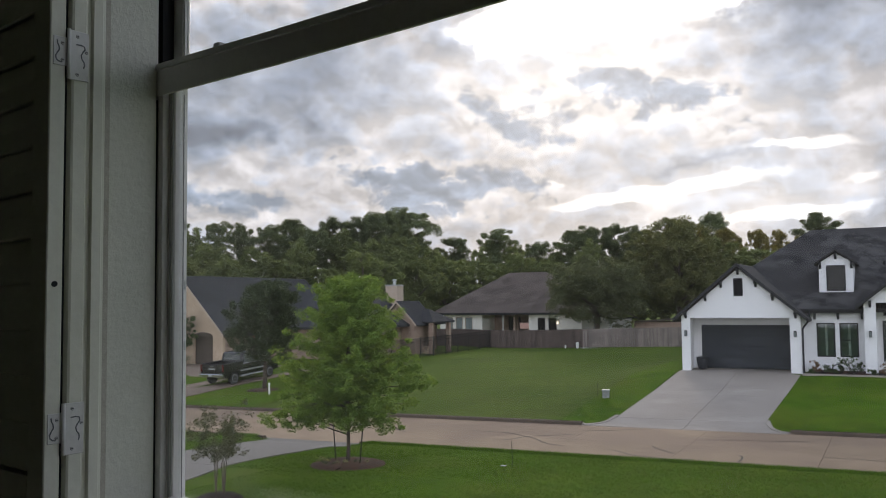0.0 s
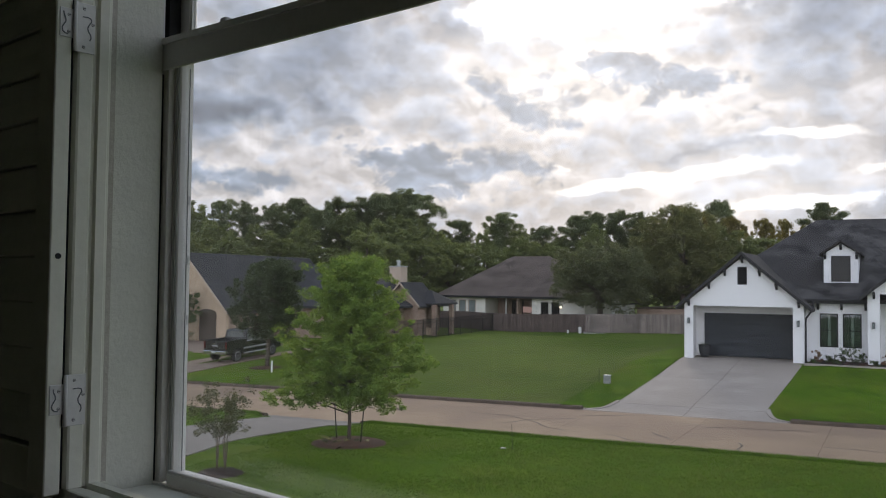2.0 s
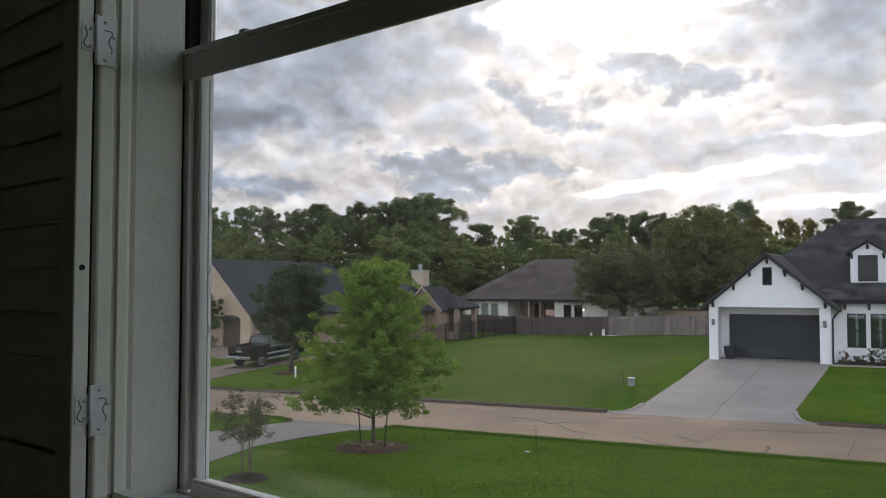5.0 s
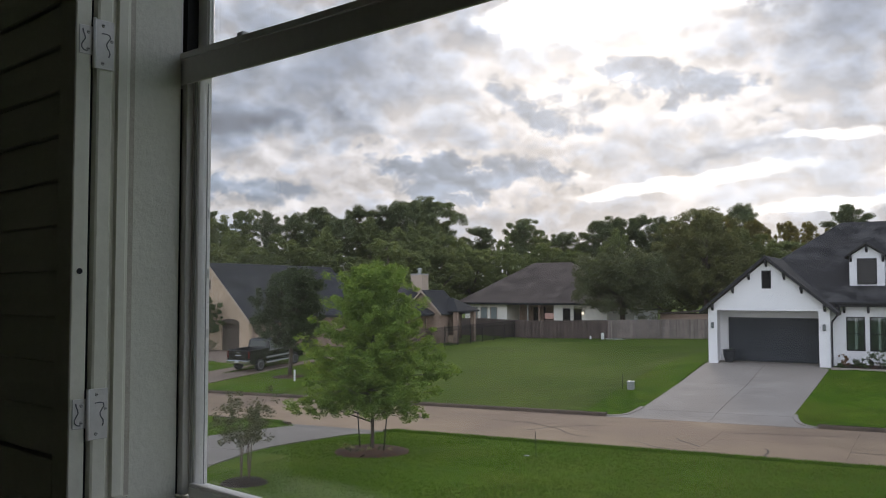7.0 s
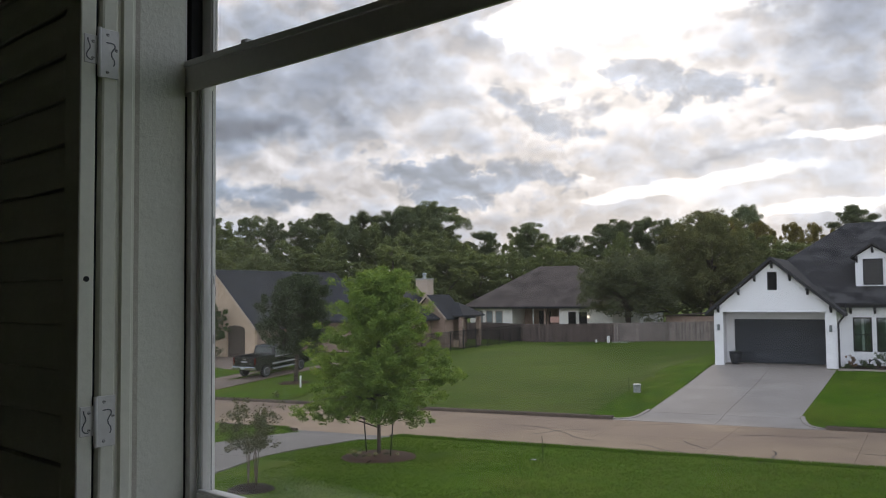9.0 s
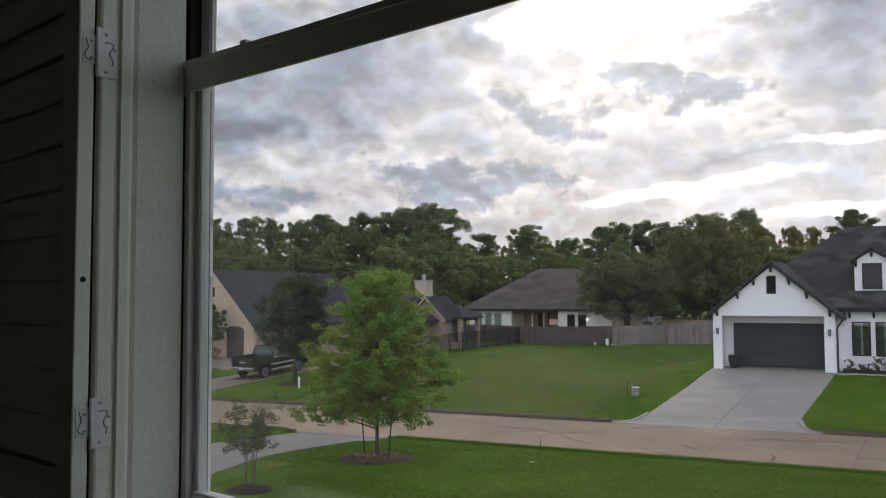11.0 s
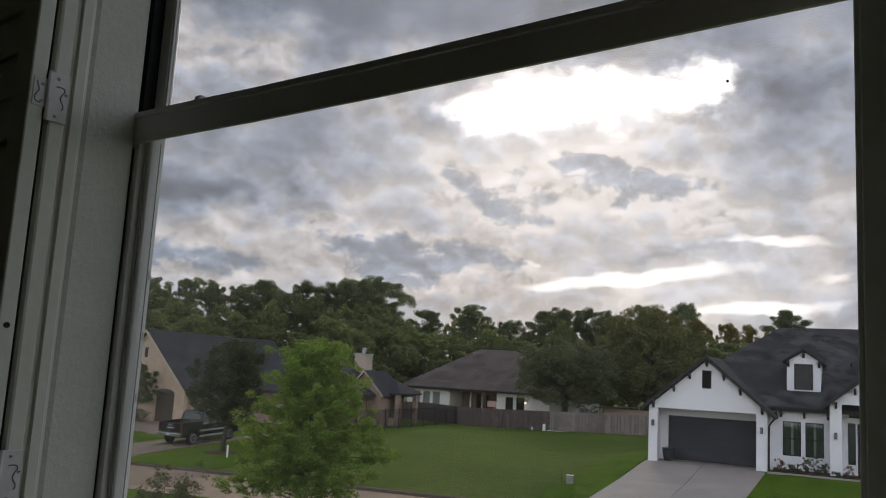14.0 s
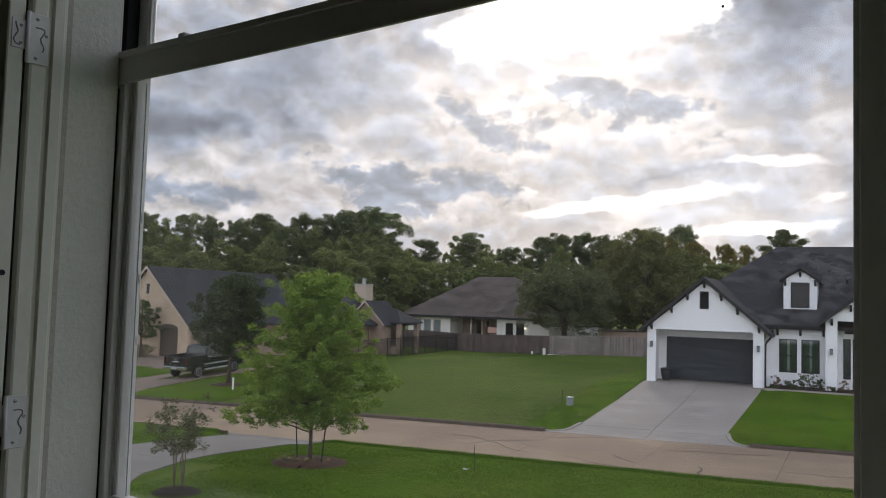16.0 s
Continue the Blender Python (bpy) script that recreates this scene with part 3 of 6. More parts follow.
# ---- street ----
def street():
    slab_len = 4.6
    road = new("road")
    road.matrix_world = GRID
    tagged(road, "tan concrete residential street with joints and cracks", "road", "", "structure")
    s = -300.0
    while s < 120:
        e = s + (slab_len if -75 < s < 20 else 45)
        for v0, v1 in ((KERB_NEAR, 32.0), (32.0, KERB_FAR)):
            if -60 < s < 8:
                p = Solid().slab([(s + 0.005, v0 + 0.005, road_z(s) + 0.0), (e - 0.005, v0 + 0.005, road_z(e)), (e - 0.005, v1 - 0.005, road_z(e)), (s + 0.005, v1 - 0.005, road_z(s))], (0, 0, -0.15))
            else:
                p = Solid().slab([(s, v0, road_z(s)), (e, v0, road_z(e)), (e, v1, road_z(e)), (s, v1, road_z(s))], (0, 0, -0.15))
            part("slab", p, M_ROAD, road)
        s = e
    bed = Solid()
    for a, b in zip(steps(-300, 120, 10), steps(-300, 120, 10)[1:]):
        bed.slab([(a, KERB_NEAR - 0.3, road_z(a) - 0.03), (b, KERB_NEAR - 0.3, road_z(b) - 0.03), (b, KERB_FAR + 0.3, road_z(b) - 0.03), (a, KERB_FAR + 0.3, road_z(a) - 0.03)], (0, 0, -0.3))
    part("joint_filler", bed, M_CRACK, road)
    # wandering cracks
    rnd = random.Random(5)
    for s0, v0, heading, length in ((-16.5, 33.0, -0.5, 6.0), (-14.0, 31.0, 0.7, 3.2), (-9.5, 30.2, -0.3, 3.4), (-8.2, 31.5, -1.3, 1.8), (-5.0, 30.6, -1.4, 2.6), (-2.4, 31.0, -0.2, 4.2), (-21.0, 34.0, -0.9, 3.0), (-11.8, 34.2, 0.2, 2.5), (1.0, 30.0, -0.4, 3.0), (-6.6, 33.4, 0.1, 3.6)):
        c, s, v, h = Solid(), s0, v0, heading
        while length > 0:
            d = rnd.uniform(0.2, 0.5)
            h += rnd.uniform(-0.5, 0.5)
            h = heading + (h - heading) * 0.7
            s1, v1 = s + d * math.cos(h), v + d * math.sin(h)
            nx, ny = -math.sin(h) * 0.034, math.cos(h) * 0.034
            z0, z1 = road_z(s) + 0.004, road_z(s1) + 0.004
            c.poly([(s - nx, v - ny, z0), (s1 - nx, v1 - ny, z1), (s1 + nx, v1 + ny, z1), (s + nx, v + ny, z0)])
            s, v, length = s1, v1, length - d
        part("crack", c, M_CRACK, road)


def kerb(name, v0, v1, gaps, label):
    """A rolled kerb, stepped up from the road, cut at the driveways."""
    ob = new(name)
    ob.matrix_world = GRID
    tagged(ob, label, "kerb", "", "structure")
    s = -250.0
    stops = sorted(gaps) + [(110, 110)]
    for g0, g1 in stops:
        while s < g0 - 0.1:
            e = min(s + (3.05 if -60 < s < 10 else 40), g0)
            k = Solid()
            prof = [(v0, 0.0), (v0 + (v1 - v0) * 0.15, 0.10), (v0 + (v1 - v0) * 0.4, 0.14), (v1, 0.15)]
            lo = [(s + 0.006, a, road_z(s) + b) for a, b in prof] + [(s + 0.006, v1, road_z(s) - 0.2), (s + 0.006, v0, road_z(s) - 0.2)]
            k.slab(lo, (e - s - 0.012, 0, road_z(e) - road_z(s)))
            part("kerb_stone", k, M_KERB, ob)
            s = e
        s = g1


street()
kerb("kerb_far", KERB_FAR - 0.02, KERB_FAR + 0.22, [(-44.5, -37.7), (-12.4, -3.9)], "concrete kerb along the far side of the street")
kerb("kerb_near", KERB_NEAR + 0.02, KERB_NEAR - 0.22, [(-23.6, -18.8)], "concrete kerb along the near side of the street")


def paved(name, quads, mat, label, lift=0.045):
    """A driveway: slabs that follow the ground, each a piece of its own."""
    ob = new(name)
    ob.matrix_world = GRID
    tagged(ob, label, "driveway", "", "structure")
    for a, b, c, d in quads:
        p, k = Solid(), 8
        for i in range(k):
            row = []
            for t in (i / k, (i + 1) / k):
                row.append([(a[j] + (d[j] - a[j]) * t) for j in (0, 1)])
                row.append([(b[j] + (c[j] - b[j]) * t) for j in (0, 1)])
            q = (row[0], row[1], row[3], row[2])
            p.slab([(x, y, ground_z(x, max(y, KERB_FAR + 0.01) if y > 32 else min(y, KERB_NEAR - 0.01)) + lift) for x, y in q], (0, 0, -0.3))
        part("slab", p, mat, ob)
    return ob


white_drive = paved("driveway_white_house", [
    ((-12.4, 35.75), (-8.1, 35.75), (-8.0, 37.3), (-11.25, 37.3)), ((-8.08, 35.75), (-3.9, 35.75), (-5.0, 37.3), (-7.98, 37.3)),
    ((-11.25, 37.32), (-8.0, 37.32), (-7.8, 43.0), (-10.95, 43.0)), ((-7.98, 37.32), (-5.0, 37.32), (-4.75, 43.0), (-7.78, 43.0)),
    ((-10.95, 43.02), (-7.8, 43.02), (-7.8, 50.3), (-10.8, 50.3)), ((-7.78, 43.02), (-4.75, 43.02), (-4.5, 50.3), (-7.78, 50.3))],
    M_DRIVE, "pale grey concrete driveway sloping up to the white house garage")
for corner, end, bulge in (((-3.75, 35.98), (-4.93, 37.6), (-4.75, 36.15)), ((-12.55, 35.98), (-11.32, 37.6), (-11.5, 36.15))):
    lip, line = Solid(), []
    for k in range(9):
        t = k / 8
        line.append(Vector([corner[a] * (1 - t) ** 2 + 2 * bulge[a] * t * (1 - t) + end[a] * t * t for a in (0, 1)]))
    for a, b in zip(line, line[1:]):
        d = (b - a).normalized() * 0.09
        rise = [ground_z(p.x, max(p.y, KERB_FAR + 0.3)) + 0.07 for p in (a, b)]
        lip.slab([(a.x - d.y, a.y + d.x, rise[0]), (a.x + d.y, a.y - d.x, rise[0]), (b.x + d.y, b.y - d.x, rise[1]), (b.x - d.y, b.y + d.x, rise[1])], (0, 0, -0.25))
    part("kerb_return", lip, M_DRIVE, white_drive, "pale curved concrete lip at the driveway mouth")
paved("driveway_left_house", [((-44.6, 35.75), (-37.6, 35.75), (-38.6, 38.5), (-43.0, 38.5)), ((-43.0, 38.52), (-38.6, 38.52), (-38.95, 43.5), (-42.5, 43.5)), ((-42.5, 43.52), (-38.95, 43.52), (-38.9, 51.5), (-42.5, 51.5)), ((-53.0, 46.0), (-42.5, 46.0), (-42.5, 52.7), (-53.0, 52.7))],
    M_DRIVE_TAN, "tan concrete driveway of the brick house", 0.03)
paved("driveway_near", [((-23.7, 28.25), (-18.7, 28.25), (-19.3, 26.6), (-23.1, 26.6)), ((-23.1, 26.58), (-19.3, 26.58), (-19.3, 21.0), (-23.1, 21.0)),
                        ((-23.1, 20.98), (-19.3, 20.98), (-18.7, 18.7), (-23.1, 18.7)), ((-23.1, 18.68), (-18.7, 18.68), (-17.6, 17.0), (-23.1, 17.0)), ((-23.1, 16.98), (-17.6, 16.98), (-17.6, 6.0), (-23.1, 6.0))],
    M_DRIVE_OLD, "grey concrete driveway curving down to the street", 0.03)


# ---- white house ----
def house_window(parent, x0, x1, z0, z1, y, glass, frame_mat, bar=True, w=0.06, label=""):
    """A two-sash window in a wall whose outer face is at y, outside towards -y."""
    win = part("window", Solid(parent["off"]).border(x0, x1, z0, z1, y - 0.03, y + 0.08, w), frame_mat, parent, label)
    part("pane", Solid(parent["off"]).box(x0 + w, x1 - w, y + 0.03, y + 0.045, z0 + w, z1 - w), glass, win)
    if bar:
        zm = (z0 + z1) / 2
        part("meeting_rail", Solid(parent["off"]).box(x0 + w, x1 - w, y - 0.015, y + 0.03, zm - 0.03, zm + 0.03), frame_mat, win)
    return win


def house(name, s, v, z, label):
    ob = thing(name, GRID @ pose(s, v, z), label, "house")
    ob["off"] = (s, v, z)
    return ob


def gable_roof(S, x0, x1, y0, y1, z_eave, z_ridge, t=0.18):
    """Two slopes with the ridge along y."""
    xm = (x0 + x1) / 2
    S.slab([(x0, y0, z_eave), (xm, y0, z_ridge), (xm, y1, z_ridge), (x0, y1, z_eave)], (0, 0, -t))
    S.slab([(xm + 0.001, y0, z_ridge), (x1, y0, z_eave), (x1, y1, z_eave), (xm + 0.001, y1, z_ridge)], (0, 0, -t))
    return S


def hip_roof(S, x0, x1, y0, y1, z0, z1, ra, rb, ry, t=0.2):
    """A hipped roof with its ridge from x ra to rb at y = ry."""
    a, b = (ra, ry, z1), (rb, ry, z1)
    S.slab([(x0, y0, z0), (x1, y0, z0), b, a] if ra != rb else [(x0, y0, z0), (x1, y0, z0), a], (0, 0, -t))
    S.slab([(x1, y0, z0), (x1, y1, z0), b], (0, 0, -t))
    S.slab([(x1, y1, z0), (x0, y1, z0), a, b] if ra != rb else [(x1, y1, z0), (x0, y1, z0), a], (0, 0, -t))
    S.slab([(x0, y1, z0), (x0, y0, z0), a], (0, 0, -t))
    return S


def sconce(parent, x, y, z):
    o = parent["off"]
    lamp = part("wall_lantern", Solid(o).box(x - 0.06, x + 0.06, y - 0.03, y, z - 0.14, z + 0.16), M_BLACK, parent, "black wall lantern")
    part("lantern_cage", Solid(o).box(x - 0.07, x + 0.07, y - 0.17, y - 0.03, z - 0.16, z - 0.13).box(x - 0.07, x + 0.07, y - 0.17, y - 0.03, z + 0.12, z + 0.15)
         .box(x - 0.07, x - 0.055, y - 0.17, y - 0.155, z - 0.13, z + 0.12).box(x + 0.055, x + 0.07, y - 0.17, y - 0.155, z - 0.13, z + 0.12), M_BLACK, lamp)
    part("lantern_glass", Solid(o).box(x - 0.05, x + 0.05, y - 0.15, y - 0.04, z - 0.125, z + 0.115), M_BLIND, lamp)


def corbel(parent, x, y, z, back=0.35):
    S = Solid(parent["off"])
    S.slab([(x - 0.06, y, z), (x - 0.06, y - back, z), (x - 0.06, y - back, z - 0.14), (x - 0.06, y - 0.12, z - 0.2), (x - 0.06, y, z - 0.36)], (0.12, 0, 0))
    part("corbel", S, M_BLACK, parent, "black timber corbel under the roof edge")


def white_house():
    Z = SLAB_WHITE
    h = house("white_house", -7.65, 48.3, Z, "white painted brick house with black trim and dark shingle roof")
    o = h["off"]
    top = 4.92
    # garage: front plane with a deep open bay, door further back
    part("garage_wall", Solid(o).wall(-10.75, -4.55, Z - 0.25, top, 48.3, 48.55, [(-10.27, -5.1, Z - 0.25, 4.86)]), M_WHITE, h)
    part("side_wall", Solid(o).box(-10.75, -10.5, 48.55, 62.0, Z - 0.4, top), M_WHITE, h)
    part("bay_wall", Solid(o).wall(-10.5, -4.8, Z - 0.1, top, 50.25, 50.45, [(-10.06, -5.2, Z - 0.1, 4.42)]), M_WHITE, h)
    part("side_wall", Solid(o).box(-4.8, -4.55, 48.55, 50.0, Z - 0.25, top), M_WHITE, h)
    # gable over the garage
    g = Solid(o)
    xm = -7.65
    wx0, wx1, wz0, wz1 = -7.89, -7.41, 6.05, 7.02
    def rake(x):
        return 4.95 + (3.1 - abs(x - xm)) * 0.84
    for a, b, lo, hi in ((-10.75, wx0, None, None), (wx1, -4.55, None, None)):
        g.slab([(a, 48.3, top), (b, 48.3, top), (b, 48.3, rake(b)), (a, 48.3, rake(a))], (0, 0.25, 0))
    g.box(wx0, wx1, 48.3, 48.55, top, wz0)
    g.slab([(wx0, 48.3, wz1), (wx1, 48.3, wz1), (wx1, 48.3, rake(wx1)), (xm, 48.3, rake(xm)), (wx0, 48.3, rake(wx0))], (0, 0.25, 0))
    part("gable_wall", g, M_WHITE, h)
    louvre = part("gable_louvre", Solid(o).border(wx0, wx1, wz0, wz1, 48.27, 48.4, 0.05), M_BLACK, h, "black slatted gable vent")
    for i in range(9):
        z = wz0 + 0.08 + i * 0.095
        part("slat", Solid(o).slab([(wx0 + 0.05, 48.3, z), (wx1 - 0.05, 48.3, z), (wx1 - 0.05, 48.38, z + 0.06), (wx0 + 0.05, 48.38, z + 0.06)], (0, 0, -0.015)), M_BLACK, louvre)
    # garage door of four rows of panels
    door = part("garage_door", Solid(o).box(-10.06, -5.2, 50.36, 50.42, Z, 4.42), M_CHARCOAL, h, "charcoal two-car sectional garage door")
    for r in range(4):
        z0 = Z + 0.01 + r * 0.61
        part("panel", Solid(o).box(-10.05, -5.21, 50.335, 50.37, z0 + 0.006, z0 + 0.604, 0.006), M_DOOR_GRAIN, door)
    roof = part("garage_roof", gable_roof(Solid(o), -11.15, -4.15, 47.9, 58.2, 4.82, 7.82), M_ROOF_DARK, h, "dark shingle gable roof over the garage")
    part("barge_board", Solid(o).slab([(-11.15, 47.87, 4.66), (-7.65, 47.87, 7.66), (-7.65, 47.87, 7.84), (-11.15, 47.87, 4.84)], (0, 0.03, 0)), M_BLACK, roof)
    part("barge_board", Solid(o).slab([(-7.65, 47.87, 7.66), (-4.15, 47.87, 4.66), (-4.15, 47.87, 4.84), (-7.65, 47.87, 7.84)], (0, 0.03, 0)), M_BLACK, roof)
    for dx in (-2.85, -1.75, -0.9, 0.0, 0.9, 1.75, 2.85):
        corbel(h, -7.65 + dx, 48.3, 7.62 - abs(dx) * 0.857 + (0.02 if dx else -0.05))
    # main body
    wins = [(-3.92, -3.02, 2.75, 4.55), (-2.80, -1.90, 2.75, 4.55)]
    part("front_wall", Solid(o).wall(-4.55, -1.45, Z - 0.25, 5.3, 49.9, 50.15, [(a, b, c, d) for a, b, c, d in wins]), M_WHITE, h)
    for a, b, c, d in wins:
        w = house_window(h, a, b, c, d, 49.9, M_HOUSE_PANE, M_BLACK)
        part("curtain", Solid(o).box((a + b) / 2 - 0.05, (a + b) / 2 + 0.07, 50.02, 50.06, c + 0.06, d - 0.06), M_CURTAIN, w)
        part("room_behind", Solid(o).box(a - 0.05, b + 0.05, 50.6, 50.65, c - 0.1, d + 0.1), M_BLIND, w)
    part("rear_body", Solid(o).box(-10.5, 9.0, 50.9, 66.0, Z - 0.3, top - 0.1), M_WHITE, h)
    part("main_roof", hip_roof(Solid(o), -10.9, 9.6, 49.45, 67.8, 5.32, 10.2, -4.75, 3.5, 58.6), M_ROOF_DARK, h, "dark shingle hipped main roof")
    part("fascia", Solid(o).box(-4.5, -1.5, 49.42, 49.45, 5.08, 5.33), M_BLACK, h)
    part("gutter", Solid(o).box(-4.45, -1.5, 49.30, 49.42, 5.2, 5.34, 0.02), M_BLACK, h, "black roof gutter")
    for x in (-4.0, -2.85, -1.7):
        corbel(h, x, 49.9, 5.10, 0.38)
    part("downpipe", Solid(o).tube([(-4.2, 49.36, 5.2), (-4.2, 49.2, 4.75), (-4.47, 48.35, 4.3), (-4.47, 48.25, 4.1), (-4.47, 48.25, Z - 0.1)], 0.05), M_BLACK, h, "black downpipe at the garage corner")
    # entry gable, mostly beyond the sill of the view
    part("entry_pillar", Solid(o).box(-1.58, -1.02, 48.8, 49.5, Z - 0.2, 5.62), M_WHITE, h)
    part("entry_pillar", Solid(o).box(4.26, 4.82, 48.8, 49.5, Z - 0.2, 5.62), M_WHITE, h)
    part("entry_gable", Solid(o).slab([(-1.57, 48.8, 5.62), (4.81, 48.8, 5.62), (1.62, 48.8, 8.12)], (0, 0.3, 0)), M_WHITE, h)
    part("entry_roof", gable_roof(Solid(o), -1.95, 5.19, 48.4, 56.5, 5.45, 8.38), M_ROOF_DARK, h)
    part("barge_board", Solid(o).slab([(-1.95, 48.37, 5.29), (1.62, 48.37, 8.22), (1.62, 48.37, 8.40), (-1.95, 48.37, 5.47)], (0, 0.03, 0)), M_BLACK, h)
    for dx in (-2.9, -2.0, -1.0):
        corbel(h, 1.62 + dx, 48.8, 8.12 + dx * 0.82)
    part("entry_wall", Solid(o).wall(-1.4, 4.7, Z - 0.2, 5.75, 50.5, 50.7, [(-0.76, -0.40, Z + 0.55, 4.66), (-0.31, 0.72, Z, 4.64), (-0.70, 0.72, 4.93, 5.48)]), M_WHITE, h)
    part("porch_side", Solid(o).box(-1.40, -1.2, 49.5, 50.5, Z - 0.2, 5.75), M_WHITE, h)
    door = part("front_door", Solid(o).border(-0.31, 0.72, Z, 4.64, 50.52, 50.58, 0.13), M_BLACK, h, "black-framed glazed front door")
    part("door_pane", Solid(o).box(-0.18, 0.59, 50.54, 50.56, Z + 0.13, 4.51), M_DARK_GLASS, door)
    house_window(h, -0.76, -0.40, Z + 0.55, 4.66, 50.5, M_GREEN_GLASS, M_BLACK, False, 0.05, "tall black-framed sidelight")
    house_window(h, -0.70, 0.72, 4.93, 5.48, 50.5, M_DARK_GLASS, M_BLACK, False, 0.05, "transom window over the door")
    part("porch_floor", Solid(o).box(-1.4, 4.7, 48.6, 50.5, Z - 0.3, Z - 0.02), M_DRIVE, h, "concrete porch floor")
    # dormer
    part("dormer_wall", Solid(o).wall(-3.80, -2.08, 5.9, 7.80, 51.1, 51.35, [(-3.42, -2.46, 6.27, 7.68)]), M_WHITE, h)
    for x in (-3.80, -2.28):
        part("dormer_cheek", Solid(o).box(x, x + 0.2, 51.35, 54.8, 5.9, 7.80), M_WHITE, h)
    part("dormer_gable", Solid(o).slab([(-3.80, 51.1, 7.801), (-2.08, 51.1, 7.801), (-2.94, 51.1, 8.36)], (0, 0.25, 0)), M_WHITE, h)
    house_window(h, -3.42, -2.46, 6.27, 7.68, 51.1, M_DARK_GLASS, M_BLACK, False, 0.05, "black-framed dormer window")
    part("dormer_roof", gable_roof(Solid(o), -4.02, -1.86, 50.85, 56.8, 7.80, 8.56, 0.11), M_ROOF_DARK, h)
    for dx in (-0.78, 0.0, 0.78):
        corbel(h, -2.94 + dx, 51.1, 8.36 - abs(dx) * 0.66, 0.28)
    for x, y in ((-10.5, 48.3), (-4.83, 48.3), (-1.3, 48.8)):
        sconce(h, x, y, 4.02)
    part("roof_vent", Solid(o).tube([(-0.6, 54.0, 7.5), (-0.6, 54.0, 7.95)], 0.06), M_BLACK, h)


white_house()


# ---- brick house with the steep gables ----
def left_house():
    Z = SLAB_LEFT
    h = house("brick_house", -53.5, 52.7, Z, "tan brick house with steep slate-coloured gables and brick rear wing")
    o = h["off"]
    x0, x1, y0, zt, zp = -57.75, -48.75, 52.7, 3.72, 8.2
    xm = (x0 + x1) / 2
    part("garage_front", Solid(o).wall(x0, x1, Z - 0.5, zt, y0, y0 + 0.3, [(-51.9, -49.8, Z - 0.5, 3.2)]), M_BRICK_TAN, h)
    g = Solid(o)
    k = (zp - zt) / 4.5
    wx0, wx1, wz0, wz1 = -53.62, -53.0, 5.9, 6.95
    z_at = lambda x: zp - abs(x - xm) * k
    g.slab([(x0, y0, zt), (wx0, y0, zt), (wx0, y0, z_at(wx0)), (x0, y0, zt + 0.01)], (0, 0.3, 0))
    g.slab([(wx1, y0, zt), (x1, y0, zt), (x1, y0, zt + 0.01), (wx1, y0, z_at(wx1))], (0, 0.3, 0))
    g.box(wx0, wx1, y0, y0 + 0.3, zt, wz0)
    g.slab([(wx0, y0, wz1), (wx1, y0, wz1), (wx1, y0, z_at(wx1)), (xm, y0, zp), (wx0, y0, z_at(wx0))], (0, 0.3, 0))
    part("gable_wall", g, M_BRICK_TAN, h, "tan brick gable")
    house_window(h, wx0, wx1, wz0, wz1, y0, M_DARK_GLASS, M_STUCCO, False, 0.12, "small gable window with pale surround")
    part("window_lintel", Solid(o).slab([(wx0 - 0.12, y0 - 0.05, wz1), (wx1 + 0.12, y0 - 0.05, wz1), (wx1 + 0.16, y0 - 0.05, wz1 + 0.24), (wx0 - 0.16, y0 - 0.05, wz1 + 0.24)], (0, 0.05, 0)), M_STUCCO, h, "pale flared lintel")
    part("window_sill", Solid(o).box(wx0 - 0.1, wx1 + 0.1, y0 - 0.07, y0, wz0 - 0.1, wz0), M_STUCCO, h)
    # arched garage bay
    arch = [(-51.9, y0 - 0.02, 3.2)] + [(-50.85 + 1.05 * math.cos(a), y0 - 0.02, 3.2 + 0.38 * math.sin(a)) for a in [math.pi * (1 - i / 10) for i in range(11)]]
    part("garage_door", Solid(o).box(-51.9, -49.8, y0 + 0.2, y0 + 0.26, Z - 0.1, 3.25), M_BARK, h, "dark brown arched garage door")
    part("arch_infill", Solid(o).slab(arch[1:], (0, 0.03, 0)), M_BARK, h, "dark brown arch over the garage door")
    part("roof", gable_roof(Solid(o), x0 - 0.4, x1 + 0.4, y0 - 0.35, 69.5, zt - 0.35, zp + 0.12), M_ROOF_SLATE, h, "steep slate-coloured shingle roof")
    part("barge_board", Solid(o).slab([(xm, y0 - 0.38, zp - 0.12), (x1 + 0.4, y0 - 0.38, zt - 0.58), (x1 + 0.4, y0 - 0.38, zt - 0.34), (xm, y0 - 0.38, zp + 0.13)], (0, 0.03, 0)), M_STUCCO, h)
    part("barge_board", Solid(o).slab([(xm, y0 - 0.38, zp - 0.12), (x0 - 0.4, y0 - 0.38, zt - 0.58), (x0 - 0.4, y0 - 0.38, zt - 0.34), (xm, y0 - 0.38, zp + 0.13)], (0, 0.03, 0)), M_STUCCO, h)
    part("side_wall", Solid(o).box(x1 - 0.3, x1, y0 + 0.3, 69.0, Z - 0.5, zt), M_BRICK_RED, h, "red-brown brick side wall")
    part("body", Solid(o).box(-49.0, -41.0, 60.0, 75.0, Z - 0.5, 3.9), M_BRICK_RED, h, "red-brown brick walls")
    part("body_roof", hip_roof(Solid(o), -58.0, -40.0, 59.5, 75.5, 3.8, 7.6, -54.0, -46.5, 67.5), M_ROOF_SLATE, h, "slate-coloured hipped roof")
    part("vent_pipe", Solid(o).tube([(-45.8, 64.0, 5.5), (-45.8, 64.0, 7.1)], 0.07), M_BLACK, h)
